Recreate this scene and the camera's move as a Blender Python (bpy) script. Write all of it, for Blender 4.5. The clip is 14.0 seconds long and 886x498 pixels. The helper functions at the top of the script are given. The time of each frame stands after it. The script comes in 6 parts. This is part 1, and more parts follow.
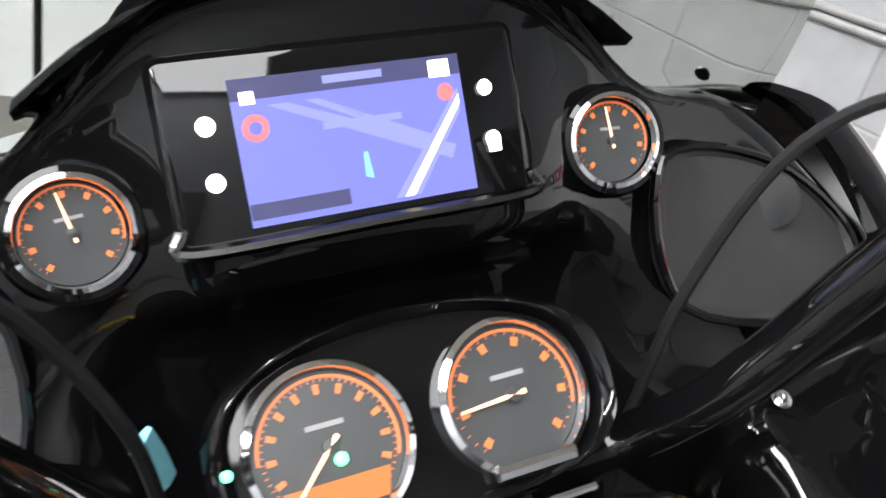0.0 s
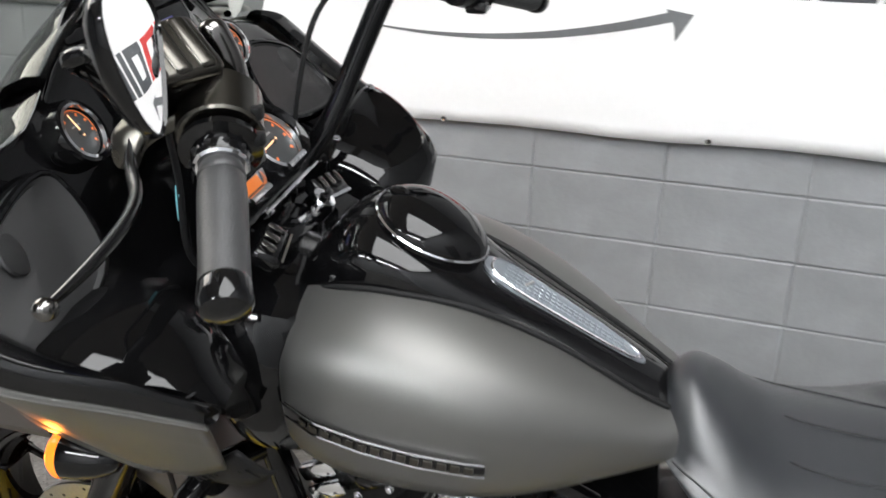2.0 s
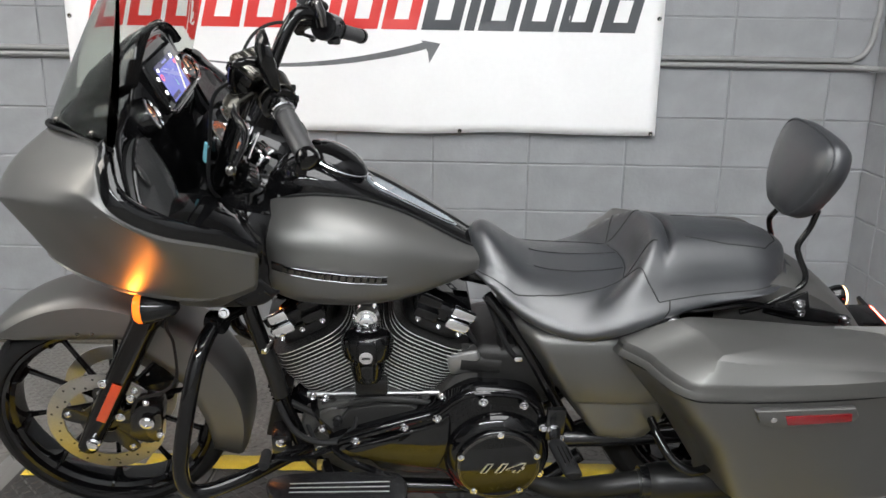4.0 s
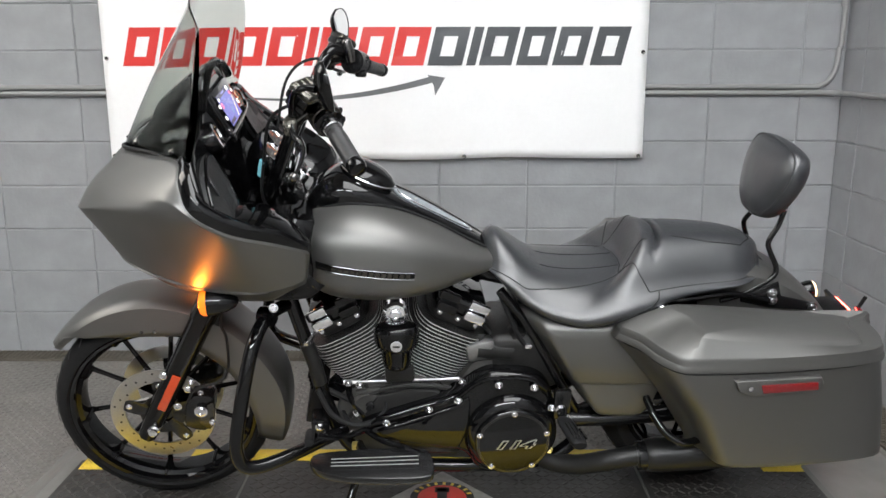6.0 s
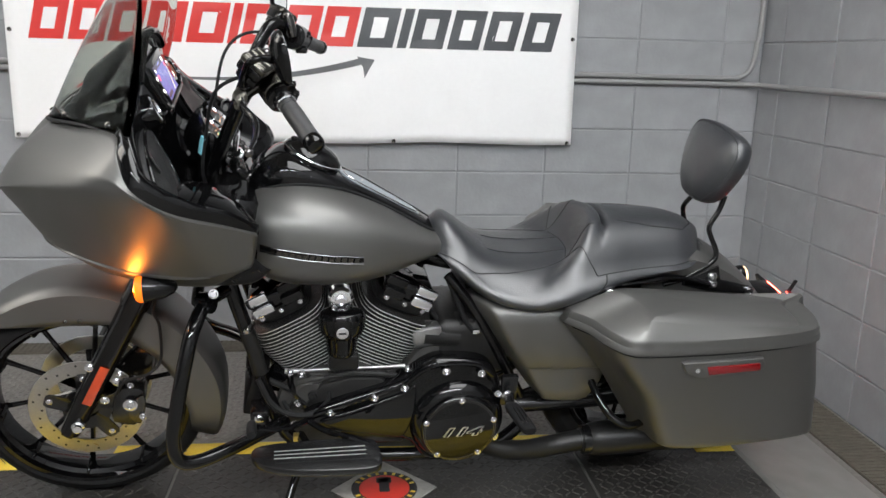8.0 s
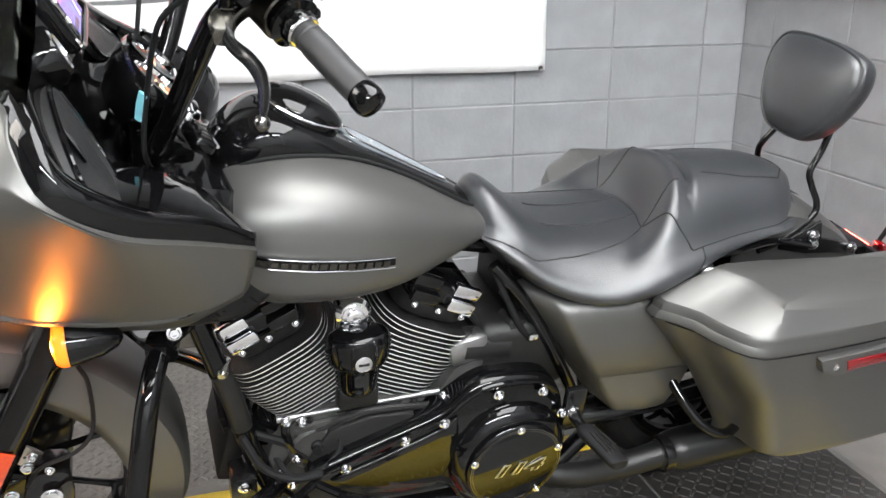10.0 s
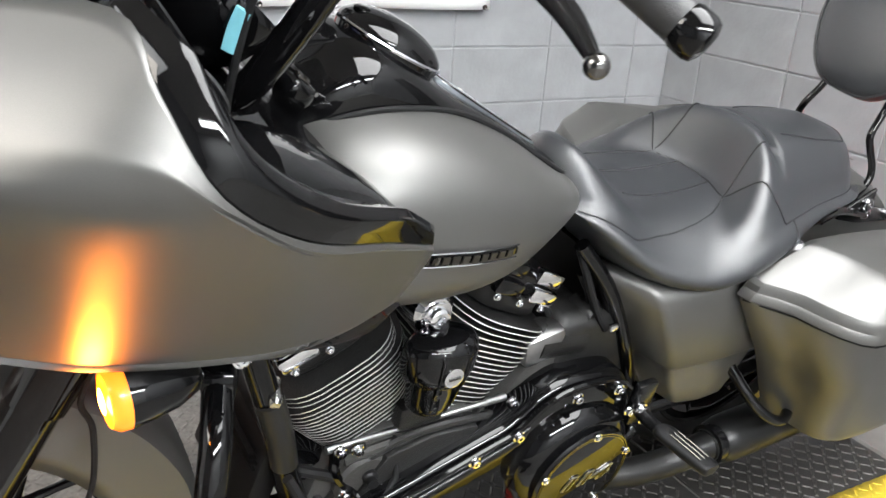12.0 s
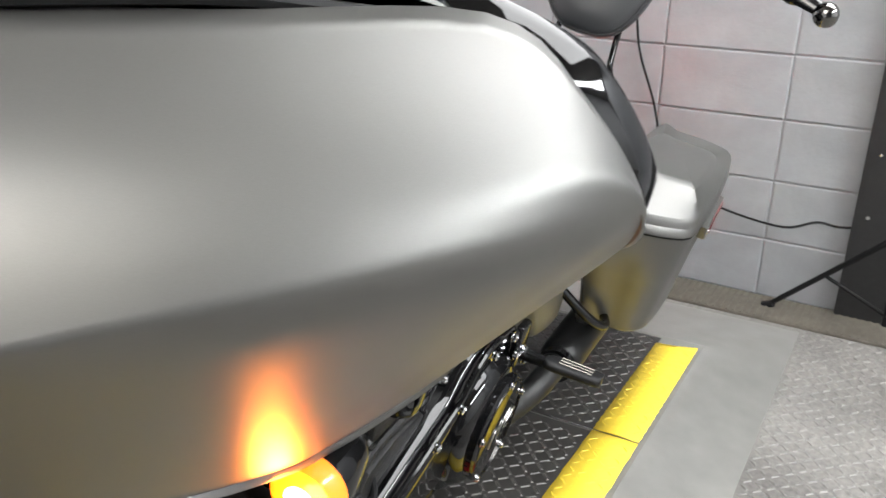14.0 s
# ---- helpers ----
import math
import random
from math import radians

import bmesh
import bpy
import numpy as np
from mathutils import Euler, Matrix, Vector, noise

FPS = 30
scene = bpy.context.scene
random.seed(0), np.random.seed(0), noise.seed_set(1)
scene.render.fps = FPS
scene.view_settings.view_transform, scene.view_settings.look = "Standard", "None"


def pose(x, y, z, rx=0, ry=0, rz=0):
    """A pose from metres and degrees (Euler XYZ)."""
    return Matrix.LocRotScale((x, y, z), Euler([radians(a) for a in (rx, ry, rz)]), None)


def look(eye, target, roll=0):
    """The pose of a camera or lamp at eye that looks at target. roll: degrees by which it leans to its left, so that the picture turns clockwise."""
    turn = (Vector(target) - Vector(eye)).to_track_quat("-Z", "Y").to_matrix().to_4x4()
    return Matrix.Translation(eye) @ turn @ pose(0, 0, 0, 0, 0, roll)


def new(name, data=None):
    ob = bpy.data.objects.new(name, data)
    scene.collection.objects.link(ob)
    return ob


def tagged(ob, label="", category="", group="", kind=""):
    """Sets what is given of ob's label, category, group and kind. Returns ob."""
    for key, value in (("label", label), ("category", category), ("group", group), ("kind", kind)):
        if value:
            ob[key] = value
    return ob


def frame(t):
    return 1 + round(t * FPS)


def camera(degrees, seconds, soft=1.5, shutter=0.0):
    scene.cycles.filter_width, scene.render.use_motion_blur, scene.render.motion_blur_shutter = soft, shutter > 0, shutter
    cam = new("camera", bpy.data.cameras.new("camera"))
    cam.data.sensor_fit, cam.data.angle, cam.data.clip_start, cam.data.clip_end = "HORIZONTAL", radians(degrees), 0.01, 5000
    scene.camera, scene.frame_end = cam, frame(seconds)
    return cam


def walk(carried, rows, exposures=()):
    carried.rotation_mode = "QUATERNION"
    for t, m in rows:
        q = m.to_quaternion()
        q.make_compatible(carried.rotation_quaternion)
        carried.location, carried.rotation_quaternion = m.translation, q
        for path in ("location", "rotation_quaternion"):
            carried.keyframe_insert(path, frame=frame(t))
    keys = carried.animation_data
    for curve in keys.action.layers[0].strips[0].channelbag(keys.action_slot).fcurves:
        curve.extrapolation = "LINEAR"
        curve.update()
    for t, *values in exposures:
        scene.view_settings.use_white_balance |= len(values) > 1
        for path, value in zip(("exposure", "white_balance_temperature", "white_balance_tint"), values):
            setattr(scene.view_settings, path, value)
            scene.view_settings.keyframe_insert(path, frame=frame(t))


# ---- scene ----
cam = camera(56.6, 14.0, 1.5, 0.3)
PATH = [
    (0, (0.292, -0.8, 1.423), (-1.333, -0.015, 0.56), 13.9),
    (0.5, (0.292, -0.946, 1.389), (-1.142, 0.198, 0.592), 10.6),
    (1, (0.35, -1.075, 1.42), (-0.82, 0.35, 0.646), 7.7),
    (1.5, (0.473, -1.306, 1.405), (-0.446, 0.348, 0.758), 4.2),
    (2, (0.541, -1.537, 1.376), (-0.073, 0.26, 0.748), 2.5),
    (2.5, (0.52, -1.809, 1.361), (0.21, 0.079, 0.781), 0.4),
    (3, (0.503, -2.044, 1.361), (0.382, -0.126, 0.808), -0.4),
    (3.5, (0.493, -2.282, 1.367), (0.448, -0.362, 0.808), 0.0),
    (3.7, (0.488, -2.367, 1.382), (0.458, -0.444, 0.833), 1.0),
    (5.8, (0.406, -2.776, 1.366), (0.406, -0.827, 0.918), -0.3),
    (6, (0.411, -2.786, 1.363), (0.401, -0.835, 0.924), -0.1),
    (6.5, (0.427, -2.813, 1.366), (0.408, -0.859, 0.943), -0.2),
    (7, (0.422, -2.83, 1.362), (0.385, -0.871, 0.962), 0.2),
    (7.5, (0.385, -2.807, 1.355), (0.486, -0.862, 0.902), 1.4),
    (7.7, (0.344, -2.779, 1.346), (0.511, -0.839, 0.889), 1.8),
    (9.8, (0.083, -2.122, 1.267), (0.533, -0.263, 0.683), -1.6),
    (10, (0.044, -2.021, 1.289), (0.562, -0.196, 0.659), -0.2),
    (10.5, (-0.036, -1.902, 1.263), (0.552, -0.103, 0.616), 2.2),
    (11, (-0.134, -1.767, 1.257), (0.623, -0.051, 0.563), 3.0),
    (11.5, (-0.194, -1.662, 1.242), (0.637, 0.013, 0.531), 3.1),
    (12, (-0.259, -1.550, 1.221), (0.668, 0.060, 0.481), 4.2),
    (12.5, (-0.313, -1.463, 1.186), (0.726, 0.104, 0.506), 1.1),
    (13, (-0.364, -1.418, 1.171), (0.837, 0.016, 0.462), 1.8),
    (13.5, (-0.488, -1.298, 1.190), (0.976, -0.148, 0.460), 2.1),
    (14, (-0.585, -1.191, 1.204), (1.014, -0.253, 0.451), 0.6),
]
EXPOSURES = [(0, 0.7), (0.5, 0.65), (1.0, 0.38), (2.0, 0.0), (3.5, -0.12), (6.0, -0.1), (6.8, -0.13), (7.5, -0.32), (10.0, 0.45), (12.5, 0.62), (13.5, 0.56), (14, 0.54)]
walk(cam, [(t, look(eye, target, roll)) for t, eye, target, roll in PATH], EXPOSURES)
LAMP_POWER = 9.6
FRONT_POWER = 4.2
FILL_POWER = 60.0
WARM_POWER = 10.0

# ---------------- world and lights ----------------
world = bpy.data.worlds.new("room_world")
scene.world = world
world.use_nodes = True
world.node_tree.nodes["Background"].inputs[0].default_value = (0.9, 0.95, 1.0, 1)
world.node_tree.nodes["Background"].inputs[1].default_value = 0.05


# ---------------- materials ----------------
def material(name, color, rough=0.5, metal=0.0, vary=0.1, grain=60.0, bump=0.0, bump_scale=300.0,
             rough_vary=0.08, coat=0.0, emit=None, power=0.0, blotch=2.5, stain=0.0, spec=0.5):
    m = bpy.data.materials.new(name)
    m.use_nodes = True
    nt = m.node_tree
    n, link = nt.nodes, nt.links
    b = n["Principled BSDF"]
    b.inputs["Metallic"].default_value = metal
    b.inputs["Coat Weight"].default_value = coat
    b.inputs["Coat Roughness"].default_value = 0.04
    b.inputs["Specular IOR Level"].default_value = spec
    tc = n.new("ShaderNodeTexCoord")
    fine, broad = n.new("ShaderNodeTexNoise"), n.new("ShaderNodeTexNoise")
    fine.inputs["Scale"].default_value, fine.inputs["Detail"].default_value = grain, 4
    broad.inputs["Scale"].default_value, broad.inputs["Detail"].default_value = blotch, 6
    for q in (fine, broad):
        link.new(tc.outputs["Object"], q.inputs["Vector"])
    both = n.new("ShaderNodeMath")
    both.operation = "ADD"
    link.new(fine.outputs["Fac"], both.inputs[0])
    link.new(broad.outputs["Fac"], both.inputs[1])
    ramp = n.new("ShaderNodeMapRange")
    ramp.inputs["From Min"].default_value, ramp.inputs["From Max"].default_value = 0.6, 1.4
    ramp.inputs["To Min"].default_value, ramp.inputs["To Max"].default_value = 1 - vary, 1 + vary
    link.new(both.outputs[0], ramp.inputs["Value"])
    mul = n.new("ShaderNodeVectorMath")
    mul.operation = "SCALE"
    mul.inputs[0].default_value = color
    link.new(ramp.outputs["Result"], mul.inputs["Scale"])
    link.new(mul.outputs[0], b.inputs["Base Color"])
    rr = n.new("ShaderNodeMapRange")
    rr.inputs["From Min"].default_value, rr.inputs["From Max"].default_value = 0.3, 0.7
    rr.inputs["To Min"].default_value, rr.inputs["To Max"].default_value = max(rough - rough_vary, 0.02), rough + rough_vary
    link.new(broad.outputs["Fac"], rr.inputs["Value"])
    link.new(rr.outputs["Result"], b.inputs["Roughness"])
    if bump:
        tex = n.new("ShaderNodeTexNoise")
        tex.inputs["Scale"].default_value, tex.inputs["Detail"].default_value = bump_scale, 5
        link.new(tc.outputs["Object"], tex.inputs["Vector"])
        bn = n.new("ShaderNodeBump")
        bn.inputs["Strength"].default_value, bn.inputs["Distance"].default_value = bump, 0.002
        link.new(tex.outputs["Fac"], bn.inputs["Height"])
        link.new(bn.outputs["Normal"], b.inputs["Normal"])
    if emit:
        b.inputs["Emission Color"].default_value = (*emit, 1)
        b.inputs["Emission Strength"].default_value = power
    return m


def glass(name, color, rough=0.02):
    m = bpy.data.materials.new(name)
    m.use_nodes = True
    b = m.node_tree.nodes["Principled BSDF"]
    b.inputs["Base Color"].default_value = (*color, 1)
    b.inputs["Transmission Weight"].default_value = 1.0
    b.inputs["Roughness"].default_value = rough
    b.inputs["IOR"].default_value = 1.09
    return m


GREY = material("satin_grey_paint", (0.137, 0.1355, 0.130), 0.43, 0.76, vary=0.09, grain=1600, rough_vary=0.03, bump=0.03, bump_scale=1800)
BLACK = material("gloss_black_paint", (0.003, 0.003, 0.0033), 0.04, 0.0, vary=0.2, rough_vary=0.02, spec=0.38)
SATIN = material("satin_black_metal", (0.007, 0.007, 0.0075), 0.20, 0.0, vary=0.2, spec=0.5)
PLASTIC = material("black_plastic", (0.008, 0.008, 0.0085), 0.5, 0.0, vary=0.2, bump=0.15, bump_scale=900, spec=0.18)
RUBBER = material("black_rubber", (0.013, 0.013, 0.0135), 0.6, 0.0, vary=0.2, bump=0.2, bump_scale=500, spec=0.12)
GRIPRUBBER = material("worn_grip_rubber", (0.024, 0.024, 0.025), 0.46, 0.0, vary=0.2, bump=0.3, bump_scale=600, spec=0.6)
TYRE = material("tyre_rubber", (0.011, 0.011, 0.0115), 0.62, 0.0, vary=0.25, bump=0.25, bump_scale=250, spec=0.12)
LEATHER = material("black_leather", (0.017, 0.0185, 0.0215), 0.34, 0.0, vary=0.15, bump=0.4, bump_scale=520, spec=1.0)
THREAD = material("seat_thread", (0.012, 0.012, 0.013), 0.8)
WRINKLE = material("wrinkle_black_casting", (0.012, 0.0118, 0.0116), 0.38, 0.0, vary=0.35, bump=0.6, bump_scale=420, spec=0.35)
ALU = material("machined_aluminium", (0.62, 0.61, 0.59), 0.28, 1.0, vary=0.08)
CASTALU = material("cast_aluminium", (0.35, 0.35, 0.35), 0.42, 1.0, vary=0.15, bump=0.2)
CHROME = material("chrome", (0.8, 0.8, 0.82), 0.06, 1.0, vary=0.03, rough_vary=0.03)
DARKCHROME = material("dark_chrome", (0.16, 0.155, 0.15), 0.16, 1.0, vary=0.05)
SATINMETAL = material("satin_dark_metal", (0.100, 0.095, 0.084), 0.27, 1.0, vary=0.08, grain=300)
STEEL = material("brushed_steel_disc", (0.45, 0.44, 0.42), 0.3, 1.0, vary=0.12, grain=200)
MIRROR = material("mirror_glass", (0.9, 0.9, 0.9), 0.015, 1.0, vary=0.0, rough_vary=0.0)
EXHAUST = material("black_exhaust", (0.010, 0.010, 0.010), 0.36, 0.0, vary=0.25, spec=0.3)
AMBER = material("amber_lens_lit", (0.9, 0.25, 0.02), 0.2, emit=(1.0, 0.15, 0.006), power=1.0)
AMBERCORE = material("amber_bulb_lit", (1, 0.6, 0.2), 0.3, emit=(1.0, 0.28, 0.02), power=110.0)
REFLECTOR = material("orange_reflector", (0.50, 0.055, 0.012), 0.18, vary=0.25, grain=350, coat=0.6)
REDLENS = material("red_reflector", (0.17, 0.003, 0.006), 0.10, vary=0.3, grain=300, coat=1.0)
REDLIT = material("red_lamp_lit", (0.7, 0.02, 0.02), 0.2, emit=(1.0, 0.03, 0.02), power=110.0)
WHITELIT = material("warm_lamp_lit", (1, 0.8, 0.6), 0.3, emit=(1.0, 0.62, 0.3), power=3.0)
# black dial face, its colour lifted to grey for glare on the glass
GAUGE = material("gauge_face_black", (0.034, 0.036, 0.037), 0.4)
DIALPRINT = material("dial_print_grey", (0.25, 0.25, 0.25), 0.5)
ORANGE = material("gauge_orange_lit", (0.5, 0.12, 0.03), 0.4, emit=(1.0, 0.22, 0.06), power=0.32)
CREAM = material("gauge_needle_lit", (0.8, 0.5, 0.3), 0.4, emit=(1.0, 0.55, 0.28), power=1.1)
LCD = material("gauge_lcd_lit", (0.2, 0.05, 0.01), 0.4, emit=(1.0, 0.26, 0.03), power=0.42)
GREENLED = material("green_led_lit", (0.1, 0.6, 0.3), 0.4, emit=(0.1, 1.0, 0.4), power=3.0)
SCREEN = material("navigation_screen_lit", (0.05, 0.05, 0.1), 0.25, emit=(0.15, 0.17, 0.66), power=0.85)
SCREENDARK = material("screen_bar_dark", (0.03, 0.03, 0.06), 0.25, emit=(0.05, 0.05, 0.14), power=0.6)
ROADLIT = material("screen_road_pale", (0.05, 0.05, 0.1), 0.3, emit=(0.30, 0.33, 0.80), power=0.72)
ROUTE = material("screen_route_yellow", (0.7, 0.6, 0.3), 0.3, emit=(0.95, 0.85, 0.45), power=1.0)
ICON = material("button_icon_lit", (0.9, 0.9, 0.9), 0.3, emit=(1, 0.98, 0.95), power=2.2)
ICONRED = material("screen_icon_red", (0.8, 0.1, 0.1), 0.3, emit=(1.0, 0.15, 0.15), power=0.9)
CYAN = material("pale_blue_tape", (0.20, 0.52, 0.60), 0.5, vary=0.15)
SMOKE = glass("smoked_windshield", (0.60, 0.625, 0.595))
INSERT = material("tank_insert_metal", (0.42, 0.46, 0.50), 0.3, 0.9, vary=0.15, grain=500)
WALLPAINT = material("grey_wall_paint", (0.258, 0.264, 0.275), 0.46, vary=0.17, grain=9, bump=0.6, bump_scale=70, blotch=3.2, rough_vary=0.14)
VINYL = material("white_banner_vinyl", (0.80, 0.80, 0.80), 0.38, vary=0.02, bump=0.1, bump_scale=9)
PRINTRED = material("red_banner_print", (0.62, 0.035, 0.03), 0.4, vary=0.05)
PRINTDARK = material("charcoal_banner_print", (0.055, 0.06, 0.066), 0.4, vary=0.12)
PRINTGREY = material("grey_banner_print", (0.13, 0.135, 0.14), 0.4, vary=0.1)
CONDUIT = material("painted_conduit", (0.24, 0.24, 0.24), 0.38, vary=0.08)
CONCRETE = material("stained_concrete", (0.142, 0.135, 0.125), 0.55, vary=0.5, grain=70, bump=0.5, bump_scale=140, blotch=4.0, rough_vary=0.15)
MATWORN = material("worn_tread_rubber", (0.044, 0.041, 0.037), 0.46, vary=0.3, grain=60, blotch=5)
CASE = material("dusty_grey_casting", (0.040, 0.039, 0.037), 0.52, 0.0, vary=0.45, grain=22, bump=0.6, bump_scale=300, blotch=14, spec=0.3)
GRILLE = material("perforated_black_metal", (0.022, 0.022, 0.0225), 0.45, 0.2, vary=0.25, grain=900, bump=0.5, bump_scale=900, spec=0.5)
FINRIM = material("machined_fin_rim", (0.80, 0.80, 0.79), 0.38, 0.6, vary=0.08)
MAT = material("black_tread_mat", (0.027, 0.0255, 0.0235), 0.40, vary=0.35, grain=18, bump=0.2, bump_scale=300, blotch=5)
PLATE = material("worn_steel_ramp", (0.19, 0.185, 0.175), 0.42, 0.25, vary=0.18, grain=12, bump=0.1)
TAPE = material("yellow_floor_tape", (0.72, 0.52, 0.04), 0.5, vary=0.14, grain=45, bump=0.25, bump_scale=200)
KERB = material("dirty_tread_strip", (0.075, 0.066, 0.052), 0.75, vary=0.35, grain=40, bump=0.5, bump_scale=150)
WHITEWALL = material("pale_room_wall", (0.42, 0.423, 0.43), 0.7, vary=0.04)
DARKWALL = material("added_dark_wall_grey", (0.06, 0.061, 0.064), 0.6, vary=0.05)
FRONTWALL = material("white_wall_paint", (0.74, 0.745, 0.74), 0.6, vary=0.04)
CEILING = material("pale_ceiling", (0.32, 0.30, 0.27), 0.8, vary=0.04)
LAMP = material("ceiling_panel_lit", (1, 1, 1), 0.5, emit=(0.98, 0.99, 1.0), power=LAMP_POWER)
LAMPFRONT = material("added_front_panel_lit", (1, 1, 1), 0.5, emit=(0.96, 0.98, 1.0), power=FRONT_POWER)
LAMPFILL = material("added_fill_strip_lit", (1, 1, 1), 0.5, emit=(0.95, 0.98, 1.0), power=FILL_POWER)
WARMLAMP = material("warm_panel_lit", (1, 0.9, 0.8), 0.5, emit=(1.0, 0.95, 0.88), power=WARM_POWER)
MEDRED = material("medallion_red", (0.5, 0.03, 0.02), 0.35, vary=0.1)
MEDGREY = material("medallion_grey", (0.3, 0.29, 0.27), 0.5, vary=0.3, grain=40)
MEDYELLOW = material("medallion_yellow", (0.7, 0.5, 0.05), 0.4)
DRAPE = material("black_sheet", (0.02, 0.02, 0.021), 0.6, vary=0.2)
CARD = material("brown_card", (0.45, 0.33, 0.2), 0.7)
DISCGOLD = material("golden_disc_carrier", (0.55, 0.45, 0.14), 0.35, 0.8)
STICKER = material("warning_label", (0.012, 0.012, 0.012), 0.4, vary=0.3, grain=300, spec=0.3)


# ---------------- mesh helpers ----------------
def spline(points, n=6, closed=False):
    """Catmull-Rom through the points."""
    p = [Vector(q) for q in points]
    m = len(p)
    out = []
    for i in range(m if closed else m - 1):
        if closed:
            a, b, c, d = p[i - 1], p[i], p[(i + 1) % m], p[(i + 2) % m]
        else:
            b, c = p[i], p[i + 1]
            a = p[i - 1] if i else b * 2 - c
            d = p[i + 2] if i + 2 < m else c * 2 - b
        for k in range(n):
            t = k / n
            out.append(0.5 * (2 * b + (c - a) * t + (2 * a - 5 * b + 4 * c - d) * t * t + (3 * b - a - 3 * c + d) * t ** 3))
    if not closed:
        out.append(p[-1])
    return out


def skin(bm, rings, closed=True, caps=True, loop=False):
    vs = [[bm.verts.new(q) for q in r] for r in rings]
    n = len(vs[0])
    for i in range(len(vs) - (0 if loop else 1)):
        a, b = vs[i], vs[(i + 1) % len(vs)]
        for j in range(n if closed else n - 1):
            k = (j + 1) % n
            bm.faces.new((a[j], a[k], b[k], b[j]))
    if caps and closed and not loop:
        bm.faces.new(list(reversed(vs[0])))
        bm.faces.new(vs[-1])
    return bm


def loft(bm, sections, nu=4, nv=3, closed=True, caps=True):
    """A smooth skin through sections of equal point counts."""
    rows = [spline(s, nv, closed) for s in sections]
    cols = [spline([r[j] for r in rows], nu) for j in range(len(rows[0]))]
    rings = [[c[i] for c in cols] for i in range(len(cols[0]))]
    return skin(bm, rings, closed, caps)


def tube(bm, points, r, n=10, fine=5, loop=False, flat=1.0):
    path = spline(points, fine, loop) if fine > 1 else [Vector(q) for q in points]
    count = len(path)
    rings, up = [], None
    for i, q in enumerate(path):
        a = path[i - 1] if (i or loop) else q
        b = path[(i + 1) % count] if (i + 1 < count or loop) else q
        d = (b - a).normalized()
        if up is None:
            up = d.orthogonal().normalized()
        up = (up - d * up.dot(d)).normalized()
        side = d.cross(up)
        rad = r if not isinstance(r, (list, tuple)) else np.interp(i / (count - 1), np.linspace(0, 1, len(r)), r)
        rings.append([q + (up * math.cos(2 * math.pi * k / n) * flat + side * math.sin(2 * math.pi * k / n)) * float(rad) for k in range(n)])
    return skin(bm, rings, True, True, loop)


def axes(axis):
    w = Vector(axis).normalized()
    u = w.cross(Vector((0, 0, 1)))
    u = Vector((1, 0, 0)) if u.length < 1e-3 else u.normalized()
    return u, w.cross(u), w


def lathe(bm, profile, centre, axis, segs=32, loop=False):
    u, v, w = axes(axis)
    c = Vector(centre)
    rings = []
    for r, h in profile:
        rings.append([c + w * h + (u * math.cos(2 * math.pi * k / segs) + v * math.sin(2 * math.pi * k / segs)) * max(r, 1e-5) for k in range(segs)])
    skin(bm, rings, True, not loop, loop)
    return bm


def merge(bm, other):
    me = bpy.data.meshes.new("tmp")
    other.to_mesh(me)
    other.free()
    bm.from_mesh(me)
    bpy.data.meshes.remove(me)
    return bm


def rbox(bm, centre, size, bevel=0.004, turn=None, segs=2):
    o = bmesh.new()
    bmesh.ops.create_cube(o, size=1.0)
    bmesh.ops.scale(o, vec=size, verts=o.verts)
    if bevel:
        bmesh.ops.bevel(o, geom=o.edges[:], offset=bevel, segments=segs, profile=0.5, affect="EDGES")
    m = Matrix.Translation(centre) @ (turn or Matrix.Identity(4))
    bmesh.ops.transform(o, matrix=m, verts=o.verts)
    return merge(bm, o)


def slab(bm, outline, y0, y1, bevel=0.004, smooth=0, segs=2, turn=None):
    """An outline in x and z, drawn out along y, with rounded rims."""
    pts = [(x, 0, z) for x, z in outline]
    if smooth:
        pts = spline(pts, smooth, True)
    o = bmesh.new()
    a = [o.verts.new((q[0], y0, q[2])) for q in pts]
    b = [o.verts.new((q[0], y1, q[2])) for q in pts]
    f0, f1 = o.faces.new(a), o.faces.new(list(reversed(b)))
    n = len(a)
    for i in range(n):
        o.faces.new((a[i], b[i], b[(i + 1) % n], a[(i + 1) % n]))
    bmesh.ops.recalc_face_normals(o, faces=o.faces[:])
    if bevel:
        rim = list({e for f in (f0, f1) for e in f.edges})
        bmesh.ops.bevel(o, geom=rim, offset=bevel, segments=segs, profile=0.5, affect="EDGES", clamp_overlap=True)
    if turn:
        bmesh.ops.transform(o, matrix=turn, verts=o.verts)
    return merge(bm, o)


def bolt(bm, centre, axis, r=0.007, h=0.007):
    lathe(bm, [(r * 1.35, 0), (r * 1.35, h * 0.25), (r, h * 0.3), (r, h * 0.85), (r * 0.8, h), (r * 0.45, h), (r * 0.4, h * 0.6)], centre, axis, 12)


def ball(bm, centre, r, segs=14):
    prof = [(r * math.sin(math.pi * k / 9), -r * math.cos(math.pi * k / 9)) for k in range(10)]
    lathe(bm, prof, centre, (0, 0, 1), segs)


